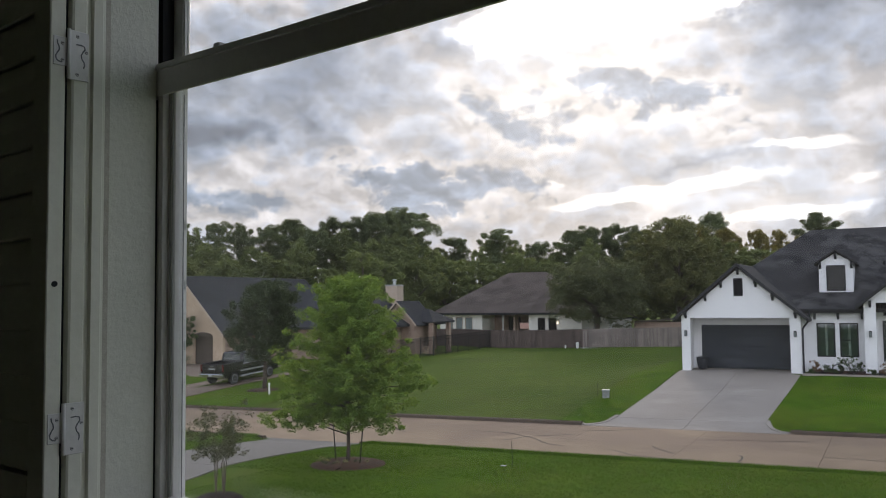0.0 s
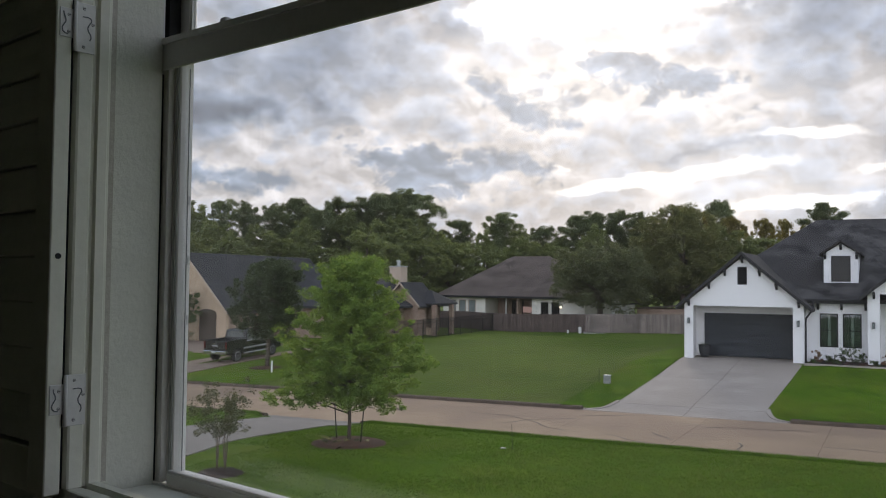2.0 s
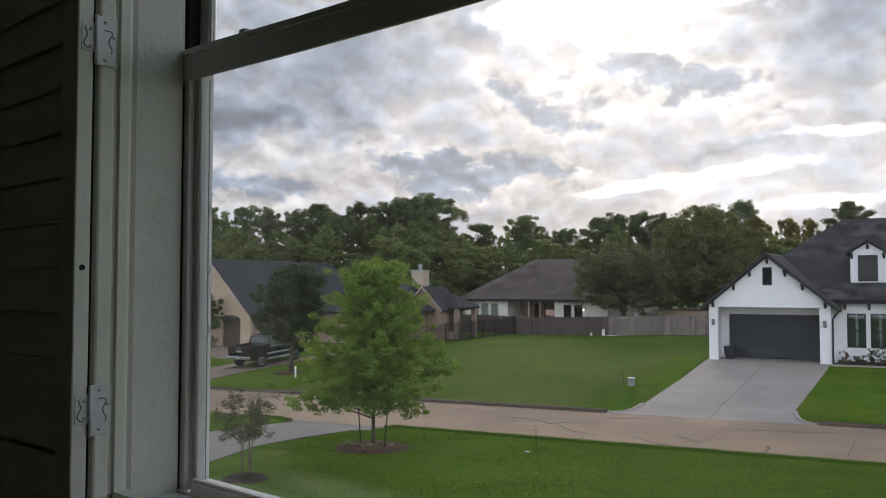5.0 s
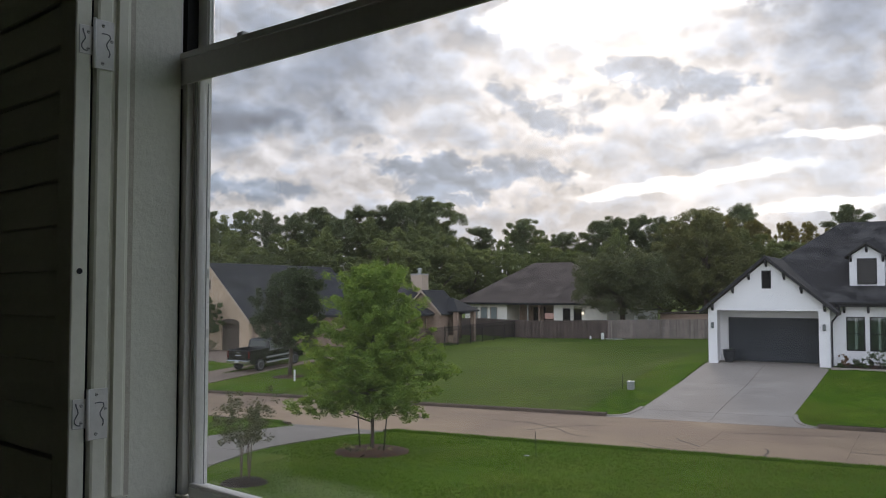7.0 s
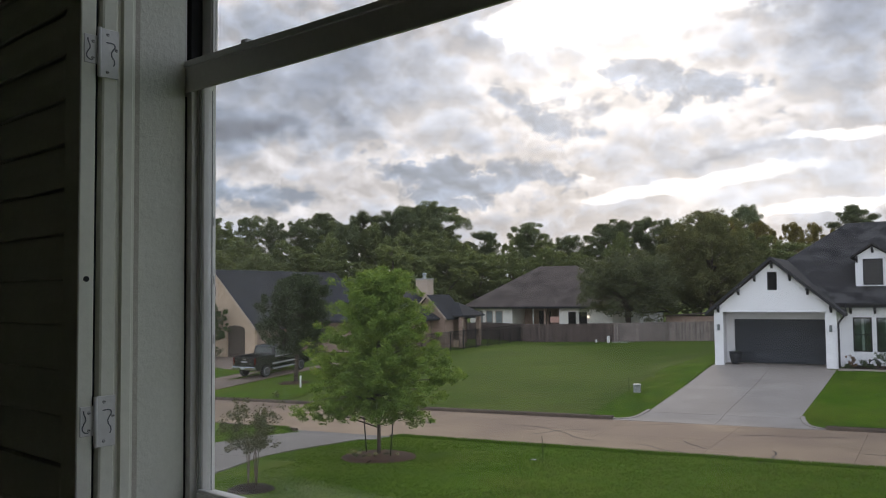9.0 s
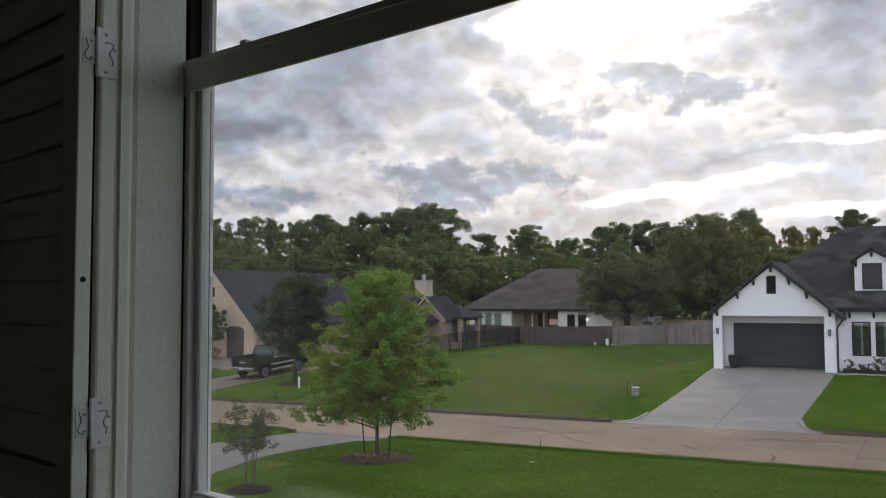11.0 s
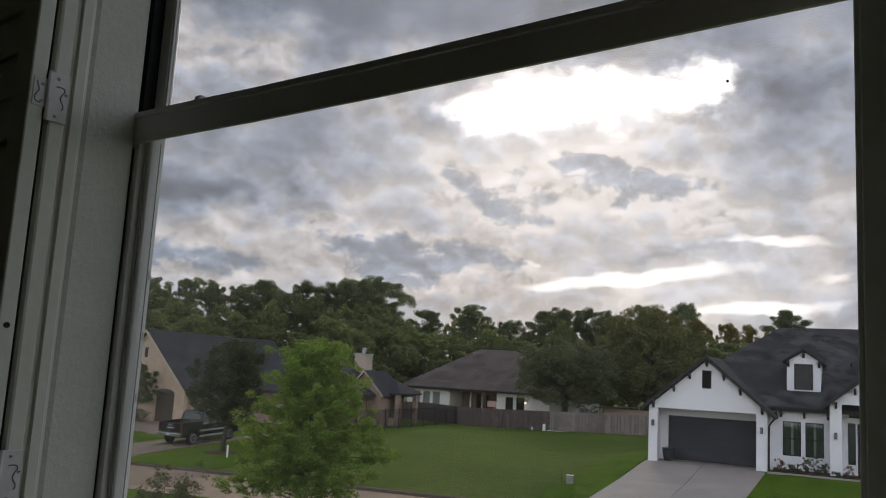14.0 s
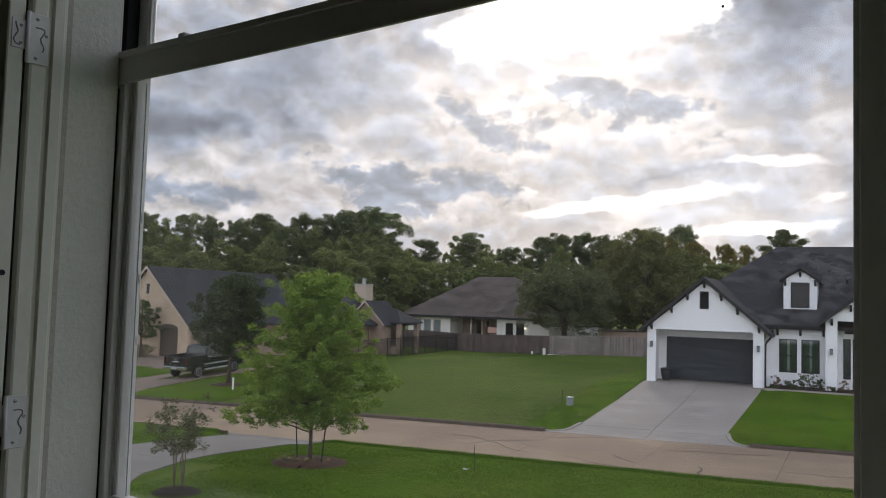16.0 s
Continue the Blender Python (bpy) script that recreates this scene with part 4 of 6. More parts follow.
    # rear wing with small gable and chimney
    gx0, gx1, gy = -43.1, -39.5, 68.0
    gz, gp = 4.05, 5.85
    wins = [(-41.75, -41.35, 2.1, 3.5), (-41.25, -40.85, 2.1, 3.5), (-41.75, -41.35, 3.62, 4.0), (-41.25, -40.85, 3.62, 4.0)]
    part("wing_wall", Solid(o).wall(gx0, gx1, 0.2, gz, gy, gy + 0.3, wins), M_BRICK_RED, h)
    part("wing_gable", Solid(o).slab([(gx0, gy, gz), (gx1, gy, gz), ((gx0 + gx1) / 2, gy, gp)], (0, 0.3, 0)), M_BRICK_RED, h)
    for w in wins:
        house_window(h, *w, gy, M_DARK_GLASS, M_STUCCO, False, 0.06)
    house_window(h, -42.4, -41.9, 4.1, 4.5, gy, M_DARK_GLASS, M_STUCCO, False, 0.06)
    part("wing_roof", gable_roof(Solid(o), gx0 - 0.35, gx1 + 0.35, gy - 0.3, 72.0, gz - 0.3, gp + 0.12, 0.14), M_ROOF_SLATE, h)
    for e in (gx0 - 0.35, gx1 + 0.35):
        part("barge_board", Solid(o).slab([((gx0 + gx1) / 2, gy - 0.33, gp - 0.08), (e, gy - 0.33, gz - 0.48), (e, gy - 0.33, gz - 0.28), ((gx0 + gx1) / 2, gy - 0.33, gp + 0.13)], (0, 0.03, 0)), M_STUCCO, h)
    part("wing_side", Solid(o).box(gx1 - 0.3, gx1, gy + 0.3, 69.6, 0.2, gz), M_BRICK_RED, h)
    ch = part("chimney", Solid(o).box(-44.0, -42.7, 70.2, 71.4, 3.0, 7.45), M_STUCCO, h, "pale stucco chimney")
    part("chimney_cap", Solid(o).box(-44.06, -42.64, 70.14, 71.46, 7.45, 7.55).lathe([(0.18, 7.55), (0.18, 7.95), (0.26, 7.95), (0.26, 8.03), (0.1, 8.1)], (-43.35, 70.8, 0)), M_UTILITY, ch)
    # covered patio behind the wing
    part("patio_roof", hip_roof(Solid(o), -41.0, -38.2, 69.2, 73.6, 4.0, 5.2, -40.4, -39.9, 71.4, 0.12), M_ROOF_SLATE, h)
    for x, y in ((-38.6, 69.6), (-38.6, 73.0)):
        part("patio_post", Solid(o).box(x - 0.2, x + 0.2, y - 0.2, y + 0.2, 0.3, 3.9), M_BRICK_RED, h)
    part("patio_wall", Solid(o).box(-41.3, -41.0, 69.6, 75.0, 0.3, 3.9), M_BRICK_RED, h, "shaded brick wall of the patio")
    part("patio_screen_wall", Solid(o).box(-39.9, -38.4, 69.6, 69.75, 0.3, 1.7), M_BRICK_TAN, h, "low pale patio wall")


left_house()


# ---- low white house behind the fence ----
def mid_house():
    h = house("back_house", -41.0, 90.0, 1.3, "low cream-white house with a broad brown shingle hip roof")
    o = h["off"]
    wins = [(-47.85 + i * 1.27, -46.95 + i * 1.30, 2.1, 3.95) for i in range(3)]
    part("wing_wall", Solid(o).wall(-48.7, -43.1, 0.8, 4.5, 90.0, 90.3, wins), M_CREAM, h)
    for w in wins:
        house_window(h, *w, 90.0, M_BLIND, M_STUCCO, False, 0.06)
    part("wing_side", Solid(o).box(-43.4, -43.1, 90.3, 93.5, 0.8, 4.5), M_CREAM, h)
    doors = [(-41.25, -40.45, 1.3, 3.9), (-39.95, -39.65, 1.3, 3.9)]
    part("patio_wall", Solid(o).wall(-44.6, -37.0, 0.8, 4.5, 93.5, 93.8, doors), M_BRICK_RED, h, "shaded brown brick patio wall")
    for w in doors:
        house_window(h, *w, 93.5, M_DARK_GLASS, M_FENCE_DARK, False, 0.06)
    part("patio_post", Solid(o).box(-40.60, -40.48, 90.2, 90.32, 0.9, 4.5), M_CURTAIN, h, "pale patio post")
    part("patio_post", Solid(o).box(-39.2, -38.95, 90.2, 90.45, 0.9, 4.5), M_BRICK_RED, h)
    wins = [(-36.1, -35.2, 1.6, 3.85), (-34.8, -33.85, 1.6, 3.85)]
    part("wing_wall", Solid(o).wall(-37.2, -30.9, 0.8, 4.5, 90.0, 90.3, wins), M_CREAM, h)
    for w in wins:
        house_window(h, *w, 90.0, M_DARK_GLASS, M_BLACK, False, 0.06)
    part("wing_side", Solid(o).box(-37.2, -36.9, 90.3, 93.5, 0.8, 4.5), M_CREAM, h)
    for x in (-48.7, -31.2):
        part("end_wall", Solid(o).box(x, x + 0.3, 90.3, 104.0, 0.8, 4.5), M_CREAM, h)
    part("roof", hip_roof(Solid(o), -49.6, -30.2, 89.3, 105.0, 4.45, 9.3, -42.6, -37.8, 97.0), M_ROOF_BROWN, h, "broad brown shingle hip roof")
    part("fascia", Solid(o).box(-49.6, -30.2, 89.26, 89.3, 4.24, 4.47), M_BLACK, h)
    part("porch_lamp", Solid(o).box(-33.8, -33.62, 89.82, 90.0, 3.22, 3.42), M_LAMP, h, "lit porch lamp")
    tv = thing("television", GRID @ pose(-39.15, 93.3, 2.85), "switched-on flat television on the patio wall", "television")
    part("casing", Solid().box(-0.62, 0.62, 0.02, 0.1, -0.40, 0.40), M_BLACK, tv)
    part("screen", Solid().box(-0.57, 0.57, 0.0, 0.02, -0.35, 0.35), M_SCREEN, tv)


mid_house()


# ---- fences ----
def wood_fence(s0, s1, v, mat, name, label):
    f = thing(name, GRID @ pose(s0, v, ground_z(s0, v)), label, "fence")
    z0 = ground_z(s0, v)
    S, P, s, rnd = Solid(), Solid(), s0, random.Random(3)
    while s < s1:
        w = 0.14
        z = ground_z(s, v) - z0
        top = 1.83 + rnd.uniform(-0.02, 0.02)
        S.slab([(s - s0 + 0.004, 0, z + 0.03), (s - s0 + w - 0.004, 0, z + 0.03), (s - s0 + w - 0.004, 0, z + top - 0.04), (s - s0 + w - 0.03, 0, z + top), (s - s0 + 0.03, 0, z + top), (s - s0 + 0.004, 0, z + top - 0.04)], (0, 0.02, rnd.uniform(-0.004, 0.004)))
        s += w
    tagged(part("boards", S, mat, f), "", "", "", "stuff")
    s = s0
    while s < s1:
        e = min(s + 2.44, s1)
        za, zb = ground_z(s, v) - z0, ground_z(e, v) - z0
        for hgt in (0.3, 0.95, 1.6):
            part("rail", Solid().slab([(s - s0, 0.025, za + hgt), (e - s0, 0.025, zb + hgt), (e - s0, 0.065, zb + hgt), (s - s0, 0.065, za + hgt)], (0, 0, -0.09)), mat, f)
        part("post", Solid().box(s - s0 - 0.045, s - s0 + 0.045, 0.07, 0.16, za, za + 1.8), mat, f)
        s += 2.44


def iron_fence(s, v0, v1):
    f = thing("iron_fence", GRID @ pose(s, v0, ground_z(s, v0)), "black iron picket fence along the lot line", "fence")
    z0, v = ground_z(s, v0), v0
    while v < v1:
        e = min(v + 2.4, v1)
        za, zb = ground_z(s, v) - z0, ground_z(s, e) - z0
        part("post", Solid().box(-0.035, 0.035, v - v0 - 0.035, v - v0 + 0.035, za - 0.05, za + 1.85), M_IRON, f)
        for hgt in (0.2, 1.45, 1.72):
            part("rail", Solid().slab([(-0.015, v - v0, za + hgt), (0.015, v - v0, za + hgt), (0.015, e - v0, zb + hgt), (-0.015, e - v0, zb + hgt)], (0, 0, -0.035)), M_IRON, f)
        k = int((e - v) / 0.11)
        S = Solid()
        for i in range(1, k):
            y = v - v0 + i * 0.11
            z = za + (zb - za) * i / k
            S.box(-0.008, 0.008, y - 0.008, y + 0.008, z + 0.08, z + 1.76)
        part("pickets", S, M_IRON, f)
        v += 2.4


wood_fence(-37.3, -27.4, 80.0, M_FENCE_DARK, "board_fence", "cedar board fence behind the lot, shadow put into its dark colour")
wood_fence(-27.4, -8.0, 80.0, M_FENCE, "board_fence", "weathered grey cedar board fence behind the lot")
iron_fence(-37.3, 58.0, 80.0)
wood_fence(-52.0, -37.3, 80.0, M_FENCE_DARK, "board_fence", "cedar board fence behind the brick house, shadow put into its dark colour")


# ---- trees ----
def leaf_cloud(rnd, clumps, leaf, per, squash=0.8, droop=0.0):
    """Leaves scattered over clumps (centre, radius): each leaf a bent diamond of its own."""
    verts, faces = [], []
    for c, r in clumps:
        c = Vector(c)
        for _ in range(per):
            d = Vector((rnd.gauss(0, 1), rnd.gauss(0, 1), rnd.gauss(0, 1))).normalized()
            p = c + Vector((d.x, d.y, d.z * squash)) * r * (rnd.random() ** 0.45)
            a = Vector((rnd.gauss(0, 1), rnd.gauss(0, 1), rnd.gauss(0, 0.6) - droop)).normalized()
            b = a.orthogonal().normalized()
            b = (b * math.cos(t) + a.cross(b) * math.sin(t)) if (t := rnd.uniform(0, 6.28)) else b
            n = a.cross(b)
            L, Wd = leaf * rnd.uniform(0.6, 1.3), leaf * rnd.uniform(0.3, 0.55)
            k = len(verts)
            verts += [tuple(p - a * L), tuple(p + b * Wd + n * L * 0.15), tuple(p + a * L), tuple(p - b * Wd + n * L * 0.15)]
            faces += [(k, k + 1, k + 2), (k, k + 2, k + 3)]
    return verts, faces


def tree_mesh_thing(name, m, label, trunk, crown_vf, bark, leaf_mat, category="tree", group=""):
    t = thing(name, m, label, category, group)
    part("trunk", trunk, bark, t, smooth=True)
    c = new("crown", raw_mesh("crown", *crown_vf, leaf_mat))
    c.parent = t
    return t


def broad_tree(rnd, height, width, clear, leaf, per, clumps_n, squash=0.75, lobes=11, taper=0.0):
    """Trunk and crown of a broad tree: rounded lobes of leaf clumps on forking limbs, with gaps between the lobes."""
    S = Solid()
    zc, half = (clear + height) / 2, (height - clear) / 2
    lean = Vector((rnd.gauss(0, 0.03), rnd.gauss(0, 0.03), 0)) * width
    S.tube([(0, 0, -0.3), lean * 0.3 + Vector((0, 0, clear)), lean + Vector((0, 0, height * 0.8))], [width * 0.030, width * 0.025, width * 0.008], 8)
    clumps, centres = [], [(Vector((0, 0, zc + half * 0.60)), width * 0.20), (Vector((0, 0, zc)), width * 0.24)]
    for i in range(lobes):
        u = -0.72 + 1.44 * (i + rnd.random()) / lobes
        t = i * 2.4 + rnd.uniform(-0.4, 0.4)
        out = math.sqrt(max(0.05, 1 - u * u)) * rnd.uniform(0.5, 0.72) * (1 - taper * max(0.0, u))
        centres.append((Vector((math.cos(t) * out * width / 2, math.sin(t) * out * width / 2, zc + u * half)), width * rnd.uniform(0.15, 0.225)))
    for i in range(clumps_n):
        c, r = centres[i % len(centres)]
        d = Vector((rnd.gauss(0, 1), rnd.gauss(0, 1), rnd.gauss(0.15, 0.9))).normalized()
        p = c + Vector((d.x, d.y, d.z * 0.85)) * r * rnd.uniform(0.55, 1.08)
        p.z = max(p.z, clear * 0.75)
        clumps.append((tuple(p), width * rnd.uniform(0.035, 0.085)))
    for c, r in centres[2:]:
        b = Vector((0, 0, clear + max(0.0, c.z - clear) * 0.4))
        S.tube([b, (b + c) / 2 + Vector((0, 0, 0.1)), c], [width * 0.017, width * 0.011, width * 0.004], 5)
        for _ in range(3):
            d = Vector((rnd.gauss(0, 1), rnd.gauss(0, 1), rnd.gauss(0.3, 0.7))).normalized()
            S.tube([c, c + d * r * 0.9], [width * 0.006, width * 0.002], 4)
    return S, leaf_cloud(rnd, clumps, leaf, per, squash)


def pine_tree(rnd, height, width, leaf, per, start=0.55, pads=22):
    """A tall loblolly pine: bare trunk, a domed crown of merging needle pads on separate limbs, small gaps of sky between."""
    S = Solid()
    S.tube([(0, 0, -0.5), (rnd.gauss(0, 0.15), rnd.gauss(0, 0.15), height * 0.55), (rnd.gauss(0, 0.3), rnd.gauss(0, 0.3), height * 0.95)], [0.24, 0.19, 0.06], 7)
    clumps = []
    for i in range(pads):
        g = (i + rnd.random()) / pads
        z = height * (start + (0.955 - start) * g)
        dome = math.sqrt(max(0.02, 1 - ((g - 0.45) / 0.62) ** 2))
        reach, t = width / 2 * dome * rnd.uniform(0.25, 0.8), i * 2.4 + rnd.uniform(-0.5, 0.5)
        x, y = math.cos(t) * reach, math.sin(t) * reach
        S.tube([(0, 0, z - reach * 0.35), (x * 0.5, y * 0.5, z - reach * 0.12), (x, y, z)], [0.09, 0.06, 0.02], 5)
        for _ in range(7):
            clumps.append(((x + rnd.uniform(-1, 1) * width * 0.17, y + rnd.uniform(-1, 1) * width * 0.17, z + rnd.uniform(-1, 1) * width * 0.09), width * rnd.uniform(0.07, 0.125)))
    for _ in range(7):
        clumps.append(((rnd.uniform(-1, 1) * width * 0.13, rnd.uniform(-1, 1) * width * 0.13, height * rnd.uniform(0.90, 0.965)), width * 0.095))
    return S, leaf_cloud(rnd, clumps, leaf, per, 0.75)


rnd = random.Random(11)


def direction_spot(az, dist):
    """A place given by its bearing from the window and its distance."""
    x, y = math.sin(radians(az)) * dist, math.cos(radians(az)) * dist
    p = GRID.inverted() @ Vector((x, y, 0))
    return p.x, p.y


# distant wood: one row an entry: bearing, slope of the tree's top above the eye, distance, width of the crown in metres
PINES = [(-14.8, 0.0940, 122, 3.9), (-13.3, 0.0918, 118, 3.6), (-11.6, 0.0908, 120, 4.4), (-10.0, 0.0980, 116, 5.2), (-8.7, 0.0885, 112, 4.2), (-7.3, 0.0995, 120, 4.6),
         (-5.7, 0.1007, 118, 3.9), (-4.6, 0.1070, 120, 4.2), (-3.5, 0.1075, 124, 4.8), (-2.2, 0.1104, 120, 6.0), (0.9, 0.0755, 128, 4.4), (3.8, 0.0838, 132, 5.6),
         (6.4, 0.0680, 136, 5.0), (8.9, 0.0812, 134, 5.6), (10.2, 0.0862, 138, 5.0), (11.6, 0.0866, 138, 4.2), (13.0, 0.0838, 136, 4.5), (17.8, 0.0975, 116, 3.8), (24.1, 0.0922, 112, 4.6), (-17.6, 0.094, 122, 5.0)]
BROADS = [(-16.4, 0.090, 118, 6.8), (-19.0, 0.092, 118, 8.0), (-9.4, 0.083, 108, 5.0), (-6.4, 0.090, 112, 6.0), (-3.0, 0.088, 110, 6.5), (-0.4, 0.069, 118, 6.0), (2.6, 0.066, 126, 5.0),
          (4.9, 0.072, 128, 5.6), (7.6, 0.062, 132, 5.0), (9.7, 0.072, 130, 5.4), (25.6, 0.078, 118, 8.0), (28.5, 0.075, 118, 9.0)]
RUST = [(14.9, 0.089, 112, 6.0), (16.2, 0.0924, 108, 6.2), (19.0, 0.083, 110, 5.2), (20.8, 0.080, 112, 4.6), (22.0, 0.0795, 114, 4.4)]
UNDER = [(-20, 0.055, 100), (-17, 0.060, 98), (-14.2, 0.058, 100), (-11.2, 0.056, 102), (-8.3, 0.048, 104), (-5.2, 0.066, 100), (-2.4, 0.066, 106), (0.3, 0.056, 114),
         (2.6, 0.054, 120), (4.8, 0.056, 124), (7.0, 0.052, 124), (9.2, 0.046, 116), (11.6, 0.030, 112), (13.2, 0.034, 108), (14.6, 0.066, 100), (17.2, 0.07, 98), (20.0, 0.062, 100), (23.0, 0.05, 104), (26.5, 0.05, 104), (30, 0.05, 104),
         (-15.6, 0.074, 112), (-12.8, 0.066, 114), (-4.0, 0.082, 110), (-1.4, 0.060, 112)]


def wood():
    pines = [pine_tree(rnd, 20.0, 7.0, 0.13, 200) for _ in range(5)]
    pines = [tree_mesh_thing("pine_tree", pose(0, 0, -500), "tall pine with a bare trunk and open dark crown", a, b, M_BARK, M_LEAF_PINE, "tree", "wood behind the houses") for a, b in pines]
    broads = [broad_tree(rnd, 16.0, 9.5, 1.6, 0.19, 85, 230, 0.85) for _ in range(4)]
    green = [tree_mesh_thing("broadleaf_tree", pose(0, 0, -500), "dense dark green broadleaf tree of the wood", a, b, M_BARK, M_LEAF_WOOD, "tree", "wood behind the houses") for a, b in broads[:3]]
    rust = [tree_mesh_thing("broadleaf_tree", pose(0, 0, -500), "broadleaf tree whose leaf colour carries rust-gold evening light", a, b, M_BARK, M_LEAF_SUNLIT, "tree", "wood behind the houses") for a, b in broads[3:]]
    used = set()

    def place(master, native, az, slope, dist, wide):
        s, v = direction_spot(az, dist)
        z = ground_z(s, v)
        k = (6.0 + slope * dist - z) / native
        m = GRID @ pose(s, v, z, 0, 0, rnd.uniform(0, 360))
        ob = master if master not in used else copy_thing(master, m)
        used.add(master)
        ob.matrix_world = m @ Matrix.Diagonal((wide, wide, k, 1))

    for i, (az, slope, dist, w) in enumerate(PINES):
        place(pines[i % 5], 20.0, az, slope, dist, w / 5.6)
    for i, (az, slope, dist, w) in enumerate(BROADS):
        place(green[i % 3], 16.2, az, slope, dist, w / 8.6)
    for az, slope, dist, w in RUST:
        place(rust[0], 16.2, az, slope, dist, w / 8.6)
    for i, (az, slope, dist) in enumerate(UNDER):
        place(green[i % 3], 16.2, az, slope, dist, 1.0)


wood()


def near_tree():
    """The young tree on the front lawn: straight trunk, full tiered crown, low boughs that reach out."""
    r = random.Random(4)
    S, clumps = Solid(), []
    S.tube([(0, 0, -0.1), (0.02, 0, 0.5), (0.0, 0.03, 2.0), (0.04, 0, 4.2), (0.05, 0.02, 5.8)], [0.075, 0.06, 0.05, 0.036, 0.012], 8)
    outline = [(1.0, 1.5), (1.45, 2.45), (2.2, 2.5), (3.0, 2.3), (3.9, 2.05), (4.8, 1.65), (5.5, 1.2), (6.2, 0.65)]
    zs, rs = [a for a, _ in outline], [b for _, b in outline]
    for i in range(125):
        f = ((i + r.random()) / 125) ** 0.92
        z = 1.5 + 4.45 * f
        reach = 0.92 * float(np.interp(z, zs, rs)) * (r.uniform(0.5, 1.08) if i % 3 else r.uniform(0.9, 1.12))
        t = i * 2.4 + r.uniform(-0.5, 0.5)
        x, y = math.cos(t) * reach, math.sin(t) * reach
        root = max(0.9, z - reach * (0.15 if f < 0.2 else 0.5))
        S.tube([(0, 0, root), (x * 0.5, y * 0.5, (root + z) / 2 + 0.08), (x, y, z - (0.25 if f < 0.15 else 0.0))], [0.024, 0.014, 0.005], 5)
        for k in range(9):
            g = 0.25 + 0.77 * (k + r.random()) / 9
            clumps.append(((x * g + r.gauss(0, 0.13), y * g + r.gauss(0, 0.13), root + (z - root) * g + r.gauss(0, 0.10) - (0.2 * g if f < 0.15 else 0)), r.uniform(0.11, 0.27)))
    for t, z, reach in ((0.35, 2.75, 2.55), (0.55, 2.5, 2.65), (0.75, 3.0, 2.35), (3.4, 1.55, 2.6), (3.75, 1.45, 2.45), (3.1, 1.75, 2.3)):
        x, y = math.cos(t) * reach, math.sin(t) * reach     # long low boughs
        S.tube([(0, 0, z - 0.5), (x * 0.5, y * 0.5, z - 0.05), (x, y, z)], [0.028, 0.016, 0.005], 5)
        for k in range(16):
            g = 0.4 + 0.65 * (k + r.random()) / 16
            clumps.append(((x * g + r.gauss(0, 0.16), y * g + r.gauss(0, 0.16), z - 0.25 * (1 - g) + r.gauss(0, 0.08)), r.uniform(0.12, 0.24)))
    clumps += [((r.gauss(0, 0.2), r.gauss(0, 0.2), z), 0.24) for z in (5.3, 5.6, 5.8, 5.95, 6.05)]
    return tree_mesh_thing("young_tree", on_ground(-15.65, 22.67, 0), "young bright green tree staked in a mulch ring on the lawn", S, leaf_cloud(r, clumps, 0.052, 66, 0.7, 0.25), M_BARK, M_LEAF_YOUNG)


near_tree()


def mulch_ring(name, s, v, radius, label):
    S, r = Solid(), random.Random(int(radius * 100))
    S.lathe([(radius, -0.05), (radius, 0.02), (radius * 0.75, 0.09), (radius * 0.3, 0.13), (0.05, 0.14)], sides=28)
    me = S.mesh(name, M_MULCH)
    ob = new(name, me)
    ob.matrix_world = on_ground(s, v, 0.0)
    tagged(ob, label, "mulch", "", "stuff")


mulch_ring("mulch_bed", -15.65, 22.67, 1.2, "round bed of red-brown bark mulch round the young tree")
for dx, dy, lean in ((-0.52, 0.1, -0.12), (0.5, -0.1, 0.14)):
    st = Solid().tube([(0, 0, -0.1), (lean, 0, 1.25)], 0.02, 6)
    solo("tree_stake", st, M_IRON, on_ground(-15.65 + dx, 22.67 + dy, 0.0), "dark metal stake leaning beside the young tree", "stake", "tree stakes", smooth=True)


